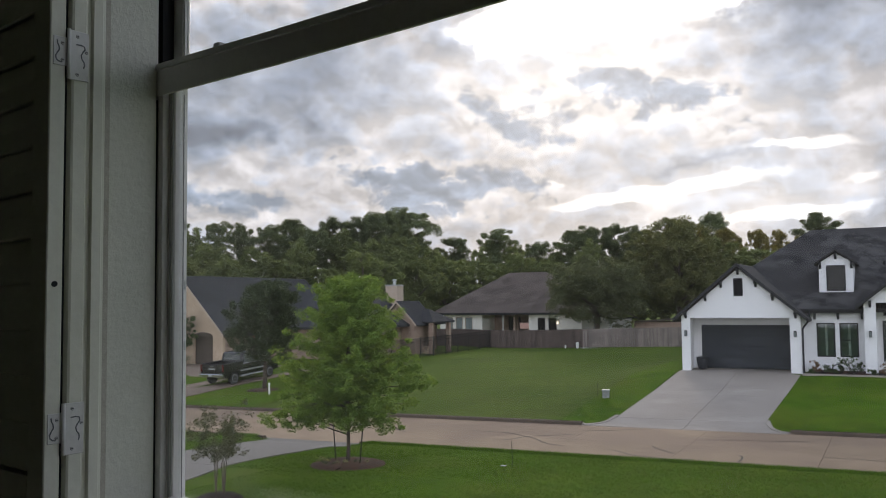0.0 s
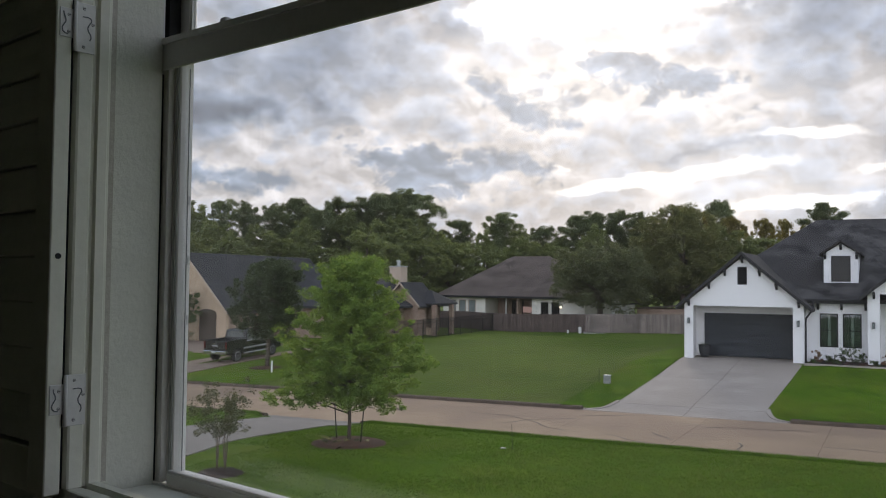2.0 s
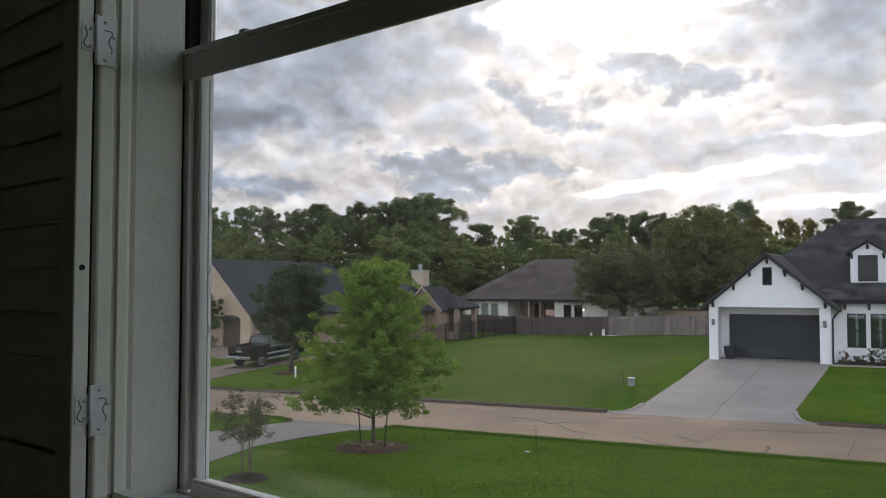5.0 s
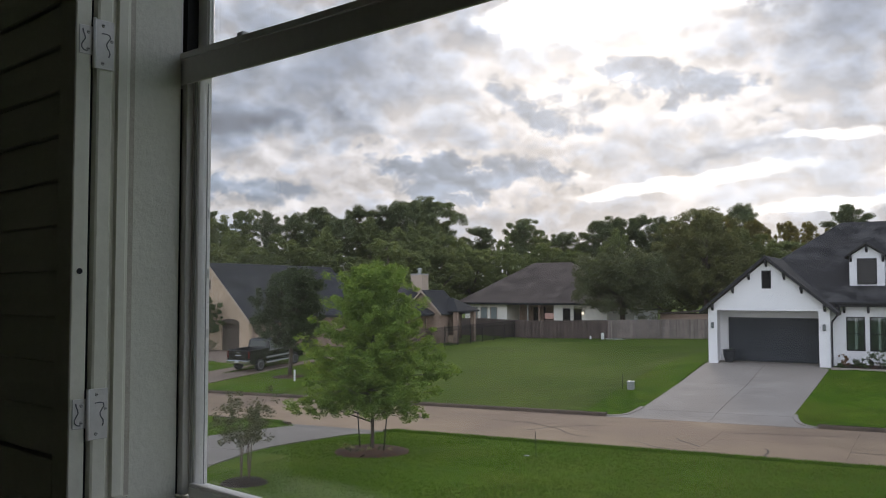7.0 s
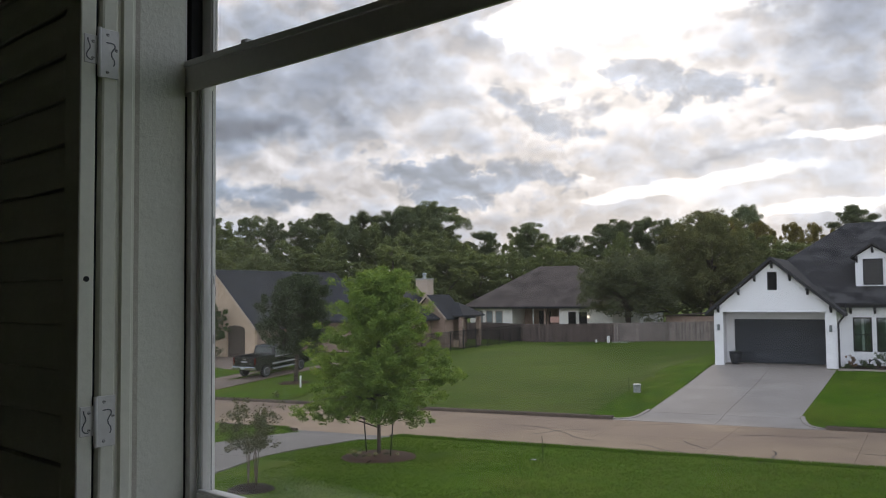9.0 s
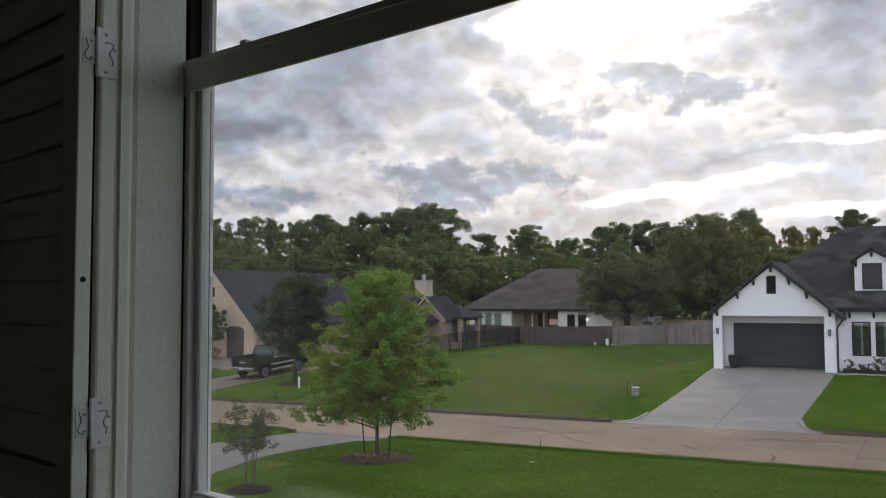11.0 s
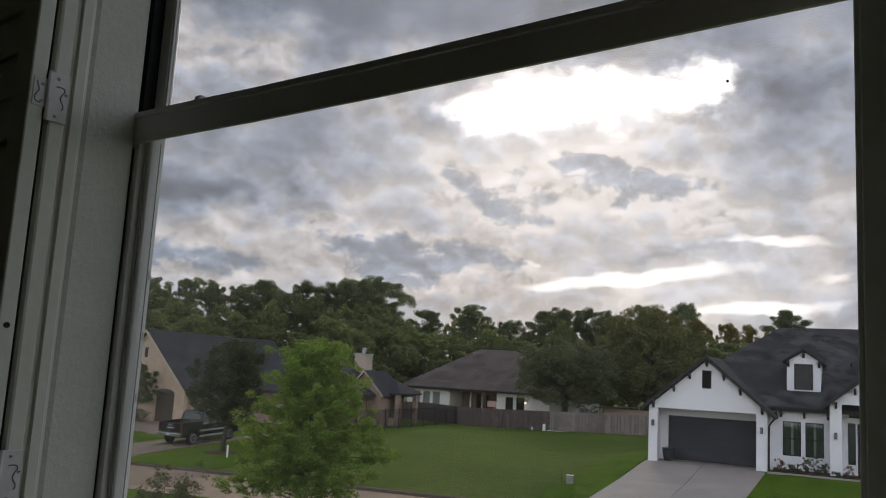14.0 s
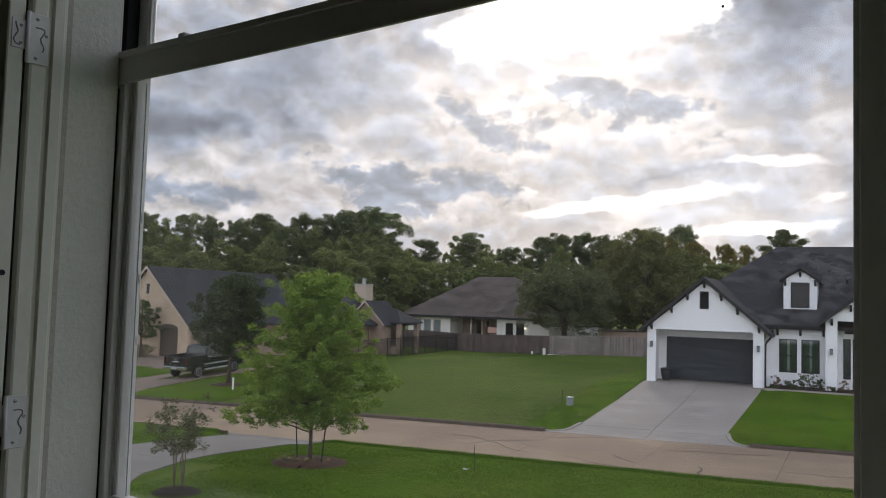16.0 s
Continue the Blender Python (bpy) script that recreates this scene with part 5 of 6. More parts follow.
def lot_trees():
    r = random.Random(21)
    a, b = broad_tree(r, 7.1, 5.0, 1.5, 0.075, 130, 400, 0.85, 20, 0.15)
    s, v = direction_spot(-11.8, 55.0)
    tree_mesh_thing("round_tree", on_ground(s, v), "rounded grey-green oak on the brick house's lawn", a, b, M_BARK, M_LEAF_ROUND)
    mulch_ring("mulch_bed", s, v, 1.1, "dark mulch ring round the rounded oak")
    a, b = broad_tree(r, 4.9, 3.2, 1.2, 0.06, 90, 150, 0.9)
    tree_mesh_thing("garden_tree", on_ground(-52.3, 51.2), "small dark green tree beside the arched garage door", a, b, M_BARK, M_LEAF_DEEP)
    a, b = broad_tree(r, 8.5, 11.5, 2.5, 0.12, 120, 400, 0.75, 17)
    s, v = direction_spot(10.4, 90.0)
    tree_mesh_thing("live_oak", on_ground(s, v), "wide dark live oak behind the board fence", a, b, M_BARK, M_LEAF_OAK)
    a, b = broad_tree(r, 13.3, 10.5, 2.7, 0.13, 120, 420, 0.8, 16)
    s, v = direction_spot(15.6, 94.0)
    tree_mesh_thing("live_oak", on_ground(s, v), "tall bronze-green oak beside the white house", a, b, M_BARK, M_LEAF_BRONZE)
    # crepe myrtle: several thin stems from one base, sparse leaves at their ends
    S, clumps = Solid(), []
    for i in range(7):
        t = i * 0.9 + 0.3
        rad = r.uniform(0.45, 0.9)
        x, y, z = math.cos(t) * rad, math.sin(t) * rad, r.uniform(1.95, 2.5)
        foot = Vector((-0.07, -0.03, -0.05)) if i % 2 else Vector((0.12, 0.06, -0.05))
        fork = foot + Vector((0.02 * (i - 3), 0.01 * (i - 3), 0.95 + 0.05 * (i % 3)))
        S.tube([foot, fork, (x * 0.6, y * 0.6, z * 0.76), (x, y, z)], [0.014, 0.011, 0.006, 0.003], 6)
        for k in range(15):
            g = r.uniform(0.0, 1.0)
            clumps.append(((x * (0.35 + 0.68 * g) + r.gauss(0, 0.15), y * (0.35 + 0.68 * g) + r.gauss(0, 0.15), 1.05 + (z - 1.05) * g + r.gauss(0, 0.1)), r.uniform(0.10, 0.19)))
    s, v = -15.9, 17.1
    tree_mesh_thing("crepe_myrtle", on_ground(s, v), "thin multi-stemmed crepe myrtle beside the driveway", S, leaf_cloud(r, clumps, 0.036, 46, 0.9), M_BARK_PALE, M_LEAF_CREPE)
    mulch_ring("mulch_bed", s, v, 0.62, "small mulch ring round the crepe myrtle")


lot_trees()


# ---- the window and the room ----
JAMB_L, JAMB_R = -1.040, -0.118      # faces of the plaster reveal
STOOL, HEAD = -0.246, 1.00           # heights of the opening's bottom and top, from the eye
Q_ROOM, Q_SASH, Q_OUT = 0.616, 0.687, 0.722   # room-side edge of the reveal, room face of the lower sash, outer face of the wall
FLOOR, CEIL = -1.15, 1.55

wall = new("wall_window")
wall.matrix_world = WALL
tagged(wall, "cream plastered window wall with a textured reveal", "wall", "", "structure")
part("plaster", Solid().wall(-2.95, 1.35, FLOOR, CEIL, Q_ROOM, Q_SASH - 0.0035, [(JAMB_L, JAMB_R, STOOL, HEAD)]), M_PLASTER, wall)
part("outer_leaf", Solid().wall(-2.95, 1.35, FLOOR - 4.0, CEIL + 0.4, Q_SASH - 0.0035, Q_OUT - 0.002, [(-1.11, -0.06, STOOL - 0.01, HEAD + 0.04)]), M_PLASTER, wall)

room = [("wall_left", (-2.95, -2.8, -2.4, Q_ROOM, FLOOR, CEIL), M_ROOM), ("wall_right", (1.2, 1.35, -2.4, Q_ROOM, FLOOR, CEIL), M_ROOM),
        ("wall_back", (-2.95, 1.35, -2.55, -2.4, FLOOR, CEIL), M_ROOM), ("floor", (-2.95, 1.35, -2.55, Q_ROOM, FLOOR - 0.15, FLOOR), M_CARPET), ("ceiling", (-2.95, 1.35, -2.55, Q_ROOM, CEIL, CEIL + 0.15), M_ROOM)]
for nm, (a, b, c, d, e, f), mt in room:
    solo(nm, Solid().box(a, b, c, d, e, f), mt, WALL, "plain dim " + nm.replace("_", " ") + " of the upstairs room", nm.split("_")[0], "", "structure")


def latch(parent, o, p, z):
    """A tilt latch: a raised thumb button beside its slide on top of the meeting rail."""
    body = part("tilt_latch", Solid(o).box(p - 0.0065, p + 0.0065, Q_SASH + 0.003, Q_SASH + 0.02, z, z + 0.009, 0.0015), M_LATCH, parent, "grey plastic tilt latch")
    part("latch_slide", Solid(o).box(p + 0.016, p + 0.045, Q_SASH + 0.004, Q_SASH + 0.018, z, z + 0.0015, 0.0005), M_LATCH, body)


def sash_window():
    w = thing("window_1", WALL @ pose(0, 0, STOOL), "single-hung white vinyl window with its lower sash shut", "window", "", "structure")
    o = (0, 0, STOOL)
    y0, y1 = Q_SASH, Q_SASH + 0.029
    l, r = JAMB_L + 0.002, -0.130
    gl, gr = -1.015, -0.147            # daylight edges of the lower pane
    z_glass, z_rail, z_top = -0.229, 0.308, 0.341
    # frame in the wall, wider than the plaster opening
    part("frame_side", Solid(o).box(-1.11, -1.092, Q_SASH + 0.002, Q_OUT, STOOL, HEAD + 0.04), M_VINYL, w)
    part("frame_side", Solid(o).box(-0.078, -0.06, Q_SASH + 0.002, Q_OUT, STOOL, HEAD + 0.04), M_VINYL, w)
    part("frame_head", Solid(o).box(-1.092, -0.078, Q_SASH + 0.002, Q_OUT, HEAD, HEAD + 0.04), M_VINYL, w)
    part("frame_sill", Solid(o).slab([(-1.092, Q_SASH - 0.002, STOOL + 0.002), (-0.078, Q_SASH - 0.002, STOOL + 0.002), (-0.078, Q_OUT + 0.03, STOOL - 0.014), (-1.092, Q_OUT + 0.03, STOOL - 0.014)], (0, 0, -0.03)), M_VINYL, w)
    part("track", Solid(o).box(-1.09, -1.05, Q_SASH + 0.012, Q_SASH + 0.029, z_top + 0.004, HEAD), M_CAVITY, w, "dark sash track beside the upper pane")
    # thin vinyl strip added as the highlight line beside the track
    part("balance_cover", Solid(o).box(-1.0525, -1.0485, Q_SASH + 0.002, Q_SASH + 0.004, z_top + 0.004, HEAD), M_VINYL, w)
    part("track", Solid(o).box(-0.12, -0.08, Q_SASH + 0.012, Q_SASH + 0.029, z_top + 0.004, HEAD), M_CAVITY, w)
    # black strip added to draw the shadow gap between plaster and sash
    part("weather_strip", Solid(o).box(-1.085, JAMB_L - 0.001, Q_SASH - 0.0033, Q_SASH - 0.0004, STOOL + 0.004, z_rail - 0.008), M_CAVITY, w, "black strip added as the shadow gap between reveal and sash")
    # lower sash
    low = part("lower_sash", Solid(o).box(-1.088, gl - 0.014, y0, y1, STOOL + 0.003, z_rail + 0.012, 0.0012), M_VINYL, w, "white vinyl lower sash, grey in the shade")
    # stepped rebate between the stile's face and the glass
    rebate = [(gl - 0.014, y0 + 0.0005), (gl - 0.0135, y0 + 0.0085), (gl - 0.0105, y0 + 0.0095), (gl - 0.002, y0 + 0.0100), (gl - 0.001, y0 + 0.0115), (gl, y0 + 0.0285), (gl - 0.014, y0 + 0.0285)]
    part("stile_rebate", Solid(o).slab([(p, q, z_rail + 0.012) for p, q in rebate], (0, 0, STOOL - 0.008 - z_rail)), M_VINYL, low)
    part("sash_stile", Solid(o).box(gr, -0.08, y0, y1, STOOL + 0.003, z_rail, 0.0012), M_VINYL, low)
    part("bottom_rail", Solid(o).box(gl, gr, y0, y1, STOOL + 0.003, z_glass, 0.0012), M_VINYL, low)
    rail = [(y0 - 0.002, z_rail - 0.006), (y0 - 0.002, z_top - 0.003), (y0 + 0.001, z_top), (y0 + 0.0215, z_top), (y0 + 0.0215, z_rail + 0.004), (y0 + 0.001, z_rail - 0.0065)]
    sag = ((-1.088, 0.0042, 0.0080), (-0.96, 0.0030, 0.0062), (-0.80, 0.0006, 0.0022), (-0.60, -0.0008, -0.0006), (-0.08, -0.0005, -0.0026))    # the rail bows up a little at its end

    def along(profile):
        """A moulding that follows the rail."""
        R, k = Solid(o), len(profile)
        rings = [[R.bm.verts.new(Vector((p, a, b + (top_up if b > z_rail + 0.015 else low_up))) - R.off) for a, b in profile] for p, low_up, top_up in sag]
        R.bm.faces.new(rings[0][::-1])
        R.bm.faces.new(rings[-1])
        for r0, r1 in zip(rings, rings[1:]):
            for i in range(k):
                R.bm.faces.new((r0[i], r0[(i + 1) % k], r1[(i + 1) % k], r1[i]))
        return R

    part("meeting_rail", along(rail), M_VINYL, low, "grey-white meeting rail, dark against the sky")
    part("rail_lip", along([(y0 - 0.0050, z_top - 0.0085), (y0 - 0.0055, z_top - 0.0075), (y0 - 0.0050, z_top - 0.0005), (y0 - 0.003, z_top + 0.0006), (y0 + 0.002, z_top + 0.0006), (y0 + 0.002, z_top - 0.0085)]), M_VINYL, low)
    part("glazing_bead", Solid(o).box(gr - 0.004, gr, y0 + 0.002, y0 + 0.009, z_glass, z_rail, 0.0008), M_VINYL, low)
    part("glazing_bead", Solid(o).box(gl, gr, y0 + 0.002, y0 + 0.009, z_glass, z_glass + 0.004, 0.0008), M_VINYL, low)
    for p0, p1 in ((gl - 0.0104, gl - 0.0078), (gl - 0.0045, gl - 0.0030)):
        part("gasket", Solid(o).box(p0, p1, y0 + 0.0086, y0 + 0.0102, z_glass, z_rail + 0.006), M_LATCH, low)
    part("gasket", Solid(o).box(gl, gl + 0.0006, y0 + 0.0225, y0 + 0.0235, z_glass, z_rail), M_GASKET, low)
    for z in (0.13, 0.05, -0.03):
        part("weep_mark", Solid(o).box(gl, gl + 0.001, y0 + 0.025, y0 + 0.0275, z - 0.006, z + 0.006), M_LATCH, low)
    pane = part("pane", Solid(o).box(gl, gr, y0 + 0.0175, y0 + 0.0205, z_glass, z_rail + 0.012), M_PANE, low, "clear window pane")
    pane.visible_shadow = False
    part("glass_speck", Solid(o).lathe([(0.0012, -0.0005), (0.0012, 0.0)], (-0.245, y0 + 0.0172, 0.262), 8, "y"), M_CAVITY, low)
    latch(low, o, -0.916, z_top + 0.0052)
    part("rail_stop", Solid(o).box(-1.018, -0.990, Q_SASH + 0.005, Q_SASH + 0.018, z_top + 0.006, z_top + 0.0105, 0.001), M_LATCH, low, "low plastic stop at the end of the rail")
    latch(low, o, -0.289, z_top - 0.0018)
    # upper sash, further out
    u0, u1, ul, ur = Q_SASH + 0.0295, Q_SASH + 0.0415, -1.029, -0.142
    up_ = part("upper_sash", Solid(o).box(-1.066, ul, u0, u1, z_rail + 0.02, HEAD, 0.0012), M_VINYL, w, "white vinyl upper sash")
    part("sash_stile", Solid(o).box(ur, -0.10, u0, u1, z_rail + 0.02, HEAD, 0.0012), M_VINYL, up_)
    part("top_rail", Solid(o).box(ul, ur, u0, u1, HEAD - 0.04, HEAD, 0.0012), M_VINYL, up_)
    part("bottom_rail", Solid(o).box(ul, ur, u0 - 0.002, u1, z_rail + 0.022, z_top - 0.006, 0.0012), M_VINYL, up_)
    part("glazing_bead", Solid(o).box(ul, ul + 0.004, u0 + 0.001, u0 + 0.004, z_top - 0.006, HEAD - 0.04), M_VINYL, up_)
    pane = part("pane", Solid(o).box(ul, ur, u0 + 0.006, u0 + 0.009, z_top - 0.006, HEAD - 0.04), M_PANE, up_, "clear window pane")
    pane.visible_shadow = False
    part("stool", Solid(o).box(JAMB_L, JAMB_R, Q_ROOM - 0.002, Q_SASH - 0.006, STOOL - 0.02, STOOL + 0.001), M_PLASTER, w, "painted inner window stool")


M_GASKET = rough_surface("grey_gasket", (0.10, 0.11, 0.12), (0.15, 0.16, 0.17), 20.0, 0.7, 0.1)
M_LATCH = rough_surface("grey_latch_plastic", (0.40, 0.40, 0.39), (0.50, 0.50, 0.49), 30.0, 0.5, 0.05)
sash_window()

# shutter frame and the folded panel
F0, F1 = 0.5635, 0.616               # depth of the shutter frame, room side to wall
Z_LOW, Z_HIGH = -0.232, 0.98
MIRROR = JAMB_L - 0.085             # the right-hand frame stands a little clear of the reveal


def shutter_frame():
    f = thing("shutter_frame", WALL @ pose(JAMB_L, F1, Z_LOW), "cream stepped shutter frame lining the window opening", "shutter frame")
    o = (JAMB_L, F1, Z_LOW)
    # profile (p, q) of the left member: flat strip, groove, raised bead, return to the plaster
    prof = [(-1.10, F0), (-1.047, F0), (-1.0385, 0.5655), (-1.0370, 0.568), (-1.0370, 0.583), (-1.0400, 0.5865), (-1.0400, 0.5905), (-1.0345, 0.592), (-1.0345, 0.604), (-1.0365, 0.6055), (-1.0385, 0.6155), (-1.10, 0.6155)]
    part("left_member", Solid(o).slab([(p, q, Z_HIGH) for p, q in prof], (0, 0, Z_LOW - Z_HIGH)), M_SHUTTER, f)
    right = [(MIRROR - p, q) for p, q in prof]
    part("right_member", Solid(o).slab([(p, q, Z_HIGH) for p, q in right], (0, 0, Z_LOW - Z_HIGH)), M_SHUTTER, f)
    low = [(F0, -0.30), (F0, Z_LOW - 0.006), (0.5655, Z_LOW - 0.001), (0.568, Z_LOW), (0.583, Z_LOW), (0.5865, Z_LOW - 0.003), (0.5905, Z_LOW - 0.003), (0.592, Z_LOW + 0.004), (0.604, Z_LOW + 0.004), (0.6055, Z_LOW + 0.002), (0.6155, Z_LOW - 0.01), (0.6155, -0.30)]
    part("bottom_member", Solid(o).slab([(-1.036, q, z) for q, z in low], (0.948, 0, 0)), M_SHUTTER, f)
    part("top_member", Solid(o).box(-1.036, -0.088, F0, 0.6155, Z_HIGH - 0.03, Z_HIGH + 0.05), M_SHUTTER, f)
    part("caulk_line", Solid(o).box(-1.0392, -1.0372, 0.6062, 0.6158, Z_LOW + 0.002, Z_HIGH), M_CAULK, f, "caulk between frame and plaster, brownish shading put into its tan")
    # dark filler that paints the shadow between stile and frame
    part("gap_seal", Solid(o).box(-1.075, -1.0455, 0.5574, 0.5632, Z_LOW, Z_HIGH), M_CAVITY, f, "black strip put in as the shadow behind the shutter stile")


def shutter_panel(left):
    """A louvred panel that lies folded open, flat to the wall."""
    q0, q1 = 0.537, 0.557
    mirror = (lambda p: p) if left else (lambda p: MIRROR - p)
    m = WALL @ pose(mirror(-1.04), q0, Z_LOW)
    s = thing("plantation_shutter", m, "cream plantation shutter folded open, its room side in deep shade", "shutter", "window shutters")
    o = (mirror(-1.04), q0, Z_LOW)

    def box(a, b, *rest):
        a, b = sorted((mirror(a), mirror(b)))
        return Solid(o).box(a, b, *rest)

    zb, zt = Z_LOW - 0.004, Z_HIGH - 0.02
    inner, outer = -1.078, -1.44
    hung = part("stile", box(inner, -1.0365, q0, q1, zb, zt, 0.0015), M_SHUTTER, s)
    part("stile", box(outer - 0.04, outer, q0, q1, zb, zt, 0.0015), M_SHUTTER, s)
    part("bottom_rail", box(outer, inner, q0, q1, zb, zb + 0.055, 0.0015), M_SHUTTER, s)
    part("top_rail", box(outer, inner, q0, q1, zt - 0.07, zt, 0.0015), M_SHUTTER, s)
    z = zb + 0.062
    while z < zt - 0.10:
        a, b = sorted((mirror(outer + 0.001), mirror(inner - 0.001)))
        louvre = Solid(o).slab([(a, q0 + 0.001, z), (a, q0 + 0.003, z - 0.002), (a, q0 + 0.008, z + 0.002), (a, q0 + 0.013, z + 0.053), (a, q0 + 0.0125, z + 0.0566), (a, q0 + 0.008, z + 0.053), (a, q0 + 0.003, z + 0.026)], (b - a, 0, 0))
        part("louvre", louvre, M_SHUTTER, s)
        z += 0.0568
    for z in (0.051, 0.580):
        part("magnet_hole", Solid(o).lathe([(0.0036, 0.0), (0.0036, 0.0012)], (mirror(-1.0365), 0.547, z), 12, "x"), M_CAVITY, hung)
    if left:
        for zc in (0.335, -0.124):
            hinge(s, o, zc)


def hinge(parent, o, zc):
    """A non-mortise hinge: two leaves with wavy slots round a barrel."""
    h = part("hinge", Solid(o).box(-1.0368, -1.0350, 0.5605, 0.5855, zc - 0.031, zc + 0.031, 0.0005), M_HINGE, parent, "cream-painted metal hinge with wavy leaves")
    part("leaf", Solid(o).box(-1.0365, -1.0352, 0.541, 0.5575, zc - 0.016, zc + 0.020, 0.0005), M_HINGE, h)
    part("barrel", Solid(o).tube([(-1.0335, 0.5592, zc - 0.031), (-1.0335, 0.5592, zc + 0.031)], 0.0026, 8), M_HINGE, h, smooth=True)
    hooked = [(0.5690, 0.0135), (0.5755, 0.0140), (0.5795, 0.0130), (0.5805, 0.0095), (0.5775, 0.0050), (0.5755, 0.0010), (0.5765, -0.0035), (0.5795, -0.0075), (0.5800, -0.0115), (0.5785, -0.0150)]
    waved = [(0.5450, 0.0150), (0.5455, 0.0110), (0.5475, 0.0070), (0.5480, 0.0030), (0.5455, -0.0010), (0.5435, -0.0050), (0.5440, -0.0090), (0.5470, -0.0115), (0.5510, -0.0120)]
    for course in (hooked, waved):
        S = Solid(o)
        for (qa, za), (qb, zb) in zip(course, course[1:]):
            d = Vector((qb - qa, zb - za)).normalized() * 0.0007
            S.slab([(-1.0349, qa - d.y, zc + za + d.x), (-1.0349, qa + d.y, zc + za - d.x), (-1.0349, qb + d.y, zc + zb - d.x), (-1.0349, qb - d.y, zc + zb + d.x)], (0.0004, 0, 0))
        part("slot", S, M_GASKET, h)
    for q, z in ((0.571, zc + 0.024), (0.571, zc - 0.024), (0.5825, zc + 0.006), (0.552, zc + 0.012), (0.552, zc - 0.009)):
        # screw heads greyer than the hinge: their shade is in the colour
        screw = part("screw", Solid(o).lathe([(0.0024, 0.0), (0.0018, 0.0009)], (-1.0350, q, z), 10, "x"), M_LATCH, h)
        part("screw_slot", Solid(o).box(-1.0342, -1.0339, q - 0.0014, q + 0.0014, z - 0.0003, z + 0.0003), M_CAVITY, screw)


# caulk toned tan to hold the brownish shading of the recess
M_CAULK = rough_surface("shade_toned_caulk", (0.40, 0.375, 0.31), (0.52, 0.50, 0.43), 20.0, 0.7, 0.2)
shutter_frame()
shutter_panel(True)
shutter_panel(False)


# ---- parked pickup ----
def pickup():
    """A crew-cab pickup, tail to the street: bed, cab, lights, wheels; x across, y towards its nose, z up."""
    s, v = -40.35, 45.4
    rise = math.degrees(math.atan((ground_z(s, 47.2) - ground_z(s, 43.4)) / 3.8))
    t = thing("pickup_truck", GRID @ pose(s, v, ground_z(s, v) + 0.05, rise, 0, 1.0), "black pickup truck with chrome trim parked on the driveway", "truck")
    half = 1.0

    def side_form(profile, x0, x1):
        return Solid().slab([(x0, y, z) for y, z in profile], (x1 - x0, 0, 0))

    # lower body with wheel arches cut as polygons
    def arch(yc, r=0.50, zc=0.40):
        return [(yc + r * math.cos(a), zc + r * math.sin(a)) for a in [math.pi * (1 - i / 8) for i in range(9)]]
    prof = [(-2.75, 0.55)] + arch(-1.75)[0:] + arch(1.90) + [(2.88, 0.45), (2.88, 0.98), (2.74, 1.14), (1.35, 1.22), (-0.75, 1.22), (-2.72, 1.24), (-2.75, 1.2)]
    body = part("body", side_form(prof, -half, half), M_CAR, t, "glossy black body")
    bmesh_bed = Solid().box(-half + 0.002, -half + 0.10, -2.70, -0.80, 1.22, 1.42, 0.02)
    part("bed_side", bmesh_bed, M_CAR, t)
    part("bed_side", Solid().box(half - 0.10, half - 0.002, -2.70, -0.80, 1.22, 1.42, 0.02), M_CAR, t)
    tail = part("tailgate", Solid().box(-half + 0.16, half - 0.16, -2.78, -2.68, 0.82, 1.40, 0.02), M_CAR, t)
    part("gate_handle", Solid().box(-0.16, 0.16, -2.80, -2.77, 1.20, 1.28, 0.01), M_CHROME, tail, "chrome tailgate handle")
    part("badge", Solid().box(-0.28, 0.28, -2.790, -2.780, 1.04, 1.12), M_UTILITY, tail, "plain grey badge bar")
    part("bumper", Solid().box(-half + 0.02, half - 0.02, -2.95, -2.74, 0.55, 0.76, 0.03), M_CHROME, t, "chrome rear bumper")
    part("number_plate", Solid().box(-0.16, 0.16, -2.965, -2.95, 0.60, 0.72), M_UTILITY, t, "pale plate with a plain bar")
    for x in (-1, 1):
        part("tail_light", Solid().box(x * 0.93 - 0.065, x * 0.93 + 0.065, -2.80, -2.72, 0.90, 1.36, 0.015), M_RED, t, "red tail light")
    # cab
    cab = [(-0.80, 1.22), (-0.72, 1.88), (-0.55, 1.95), (0.62, 1.95), (0.80, 1.90), (1.55, 1.22)]
    S = Solid()
    lo = [(-half + 0.02, y, z) for y, z in cab]
    hi = [(half - 0.02, y, z) for y, z in cab]
    inset = lambda p: (p[0] * (0.84 if p[2] > 1.5 else 1.0), p[1], p[2])
    a, b = [inset(p) for p in lo], [inset(p) for p in hi]
    S.poly(a[::-1])
    S.poly(b)
    for i in range(len(a)):
        j = (i + 1) % len(a)
        S.poly([a[i], a[j], b[j], b[i]])
    part("cab", S, M_CAR, t)
    for sx in (-1, 1):
        for y0, y1, y2, y3 in ((-0.70, 0.22, 0.20, -0.64), (0.30, 1.38, 0.72, 0.28)):
            xo, xi = sx * 0.985, sx * 0.842
            part("side_window", Solid().slab([(xo, y0, 1.27), (xo, y1, 1.27), (xi, y2, 1.86), (xi, y3, 1.86)], (sx * 0.012, 0, 0)), M_GREEN_GLASS, t)
        part("trim_strip", Solid().box(sx * 1.0 - 0.012, sx * 1.0 + 0.012, -1.1, 1.35, 0.74, 0.84), M_ALLOY, t, "chrome body strip")
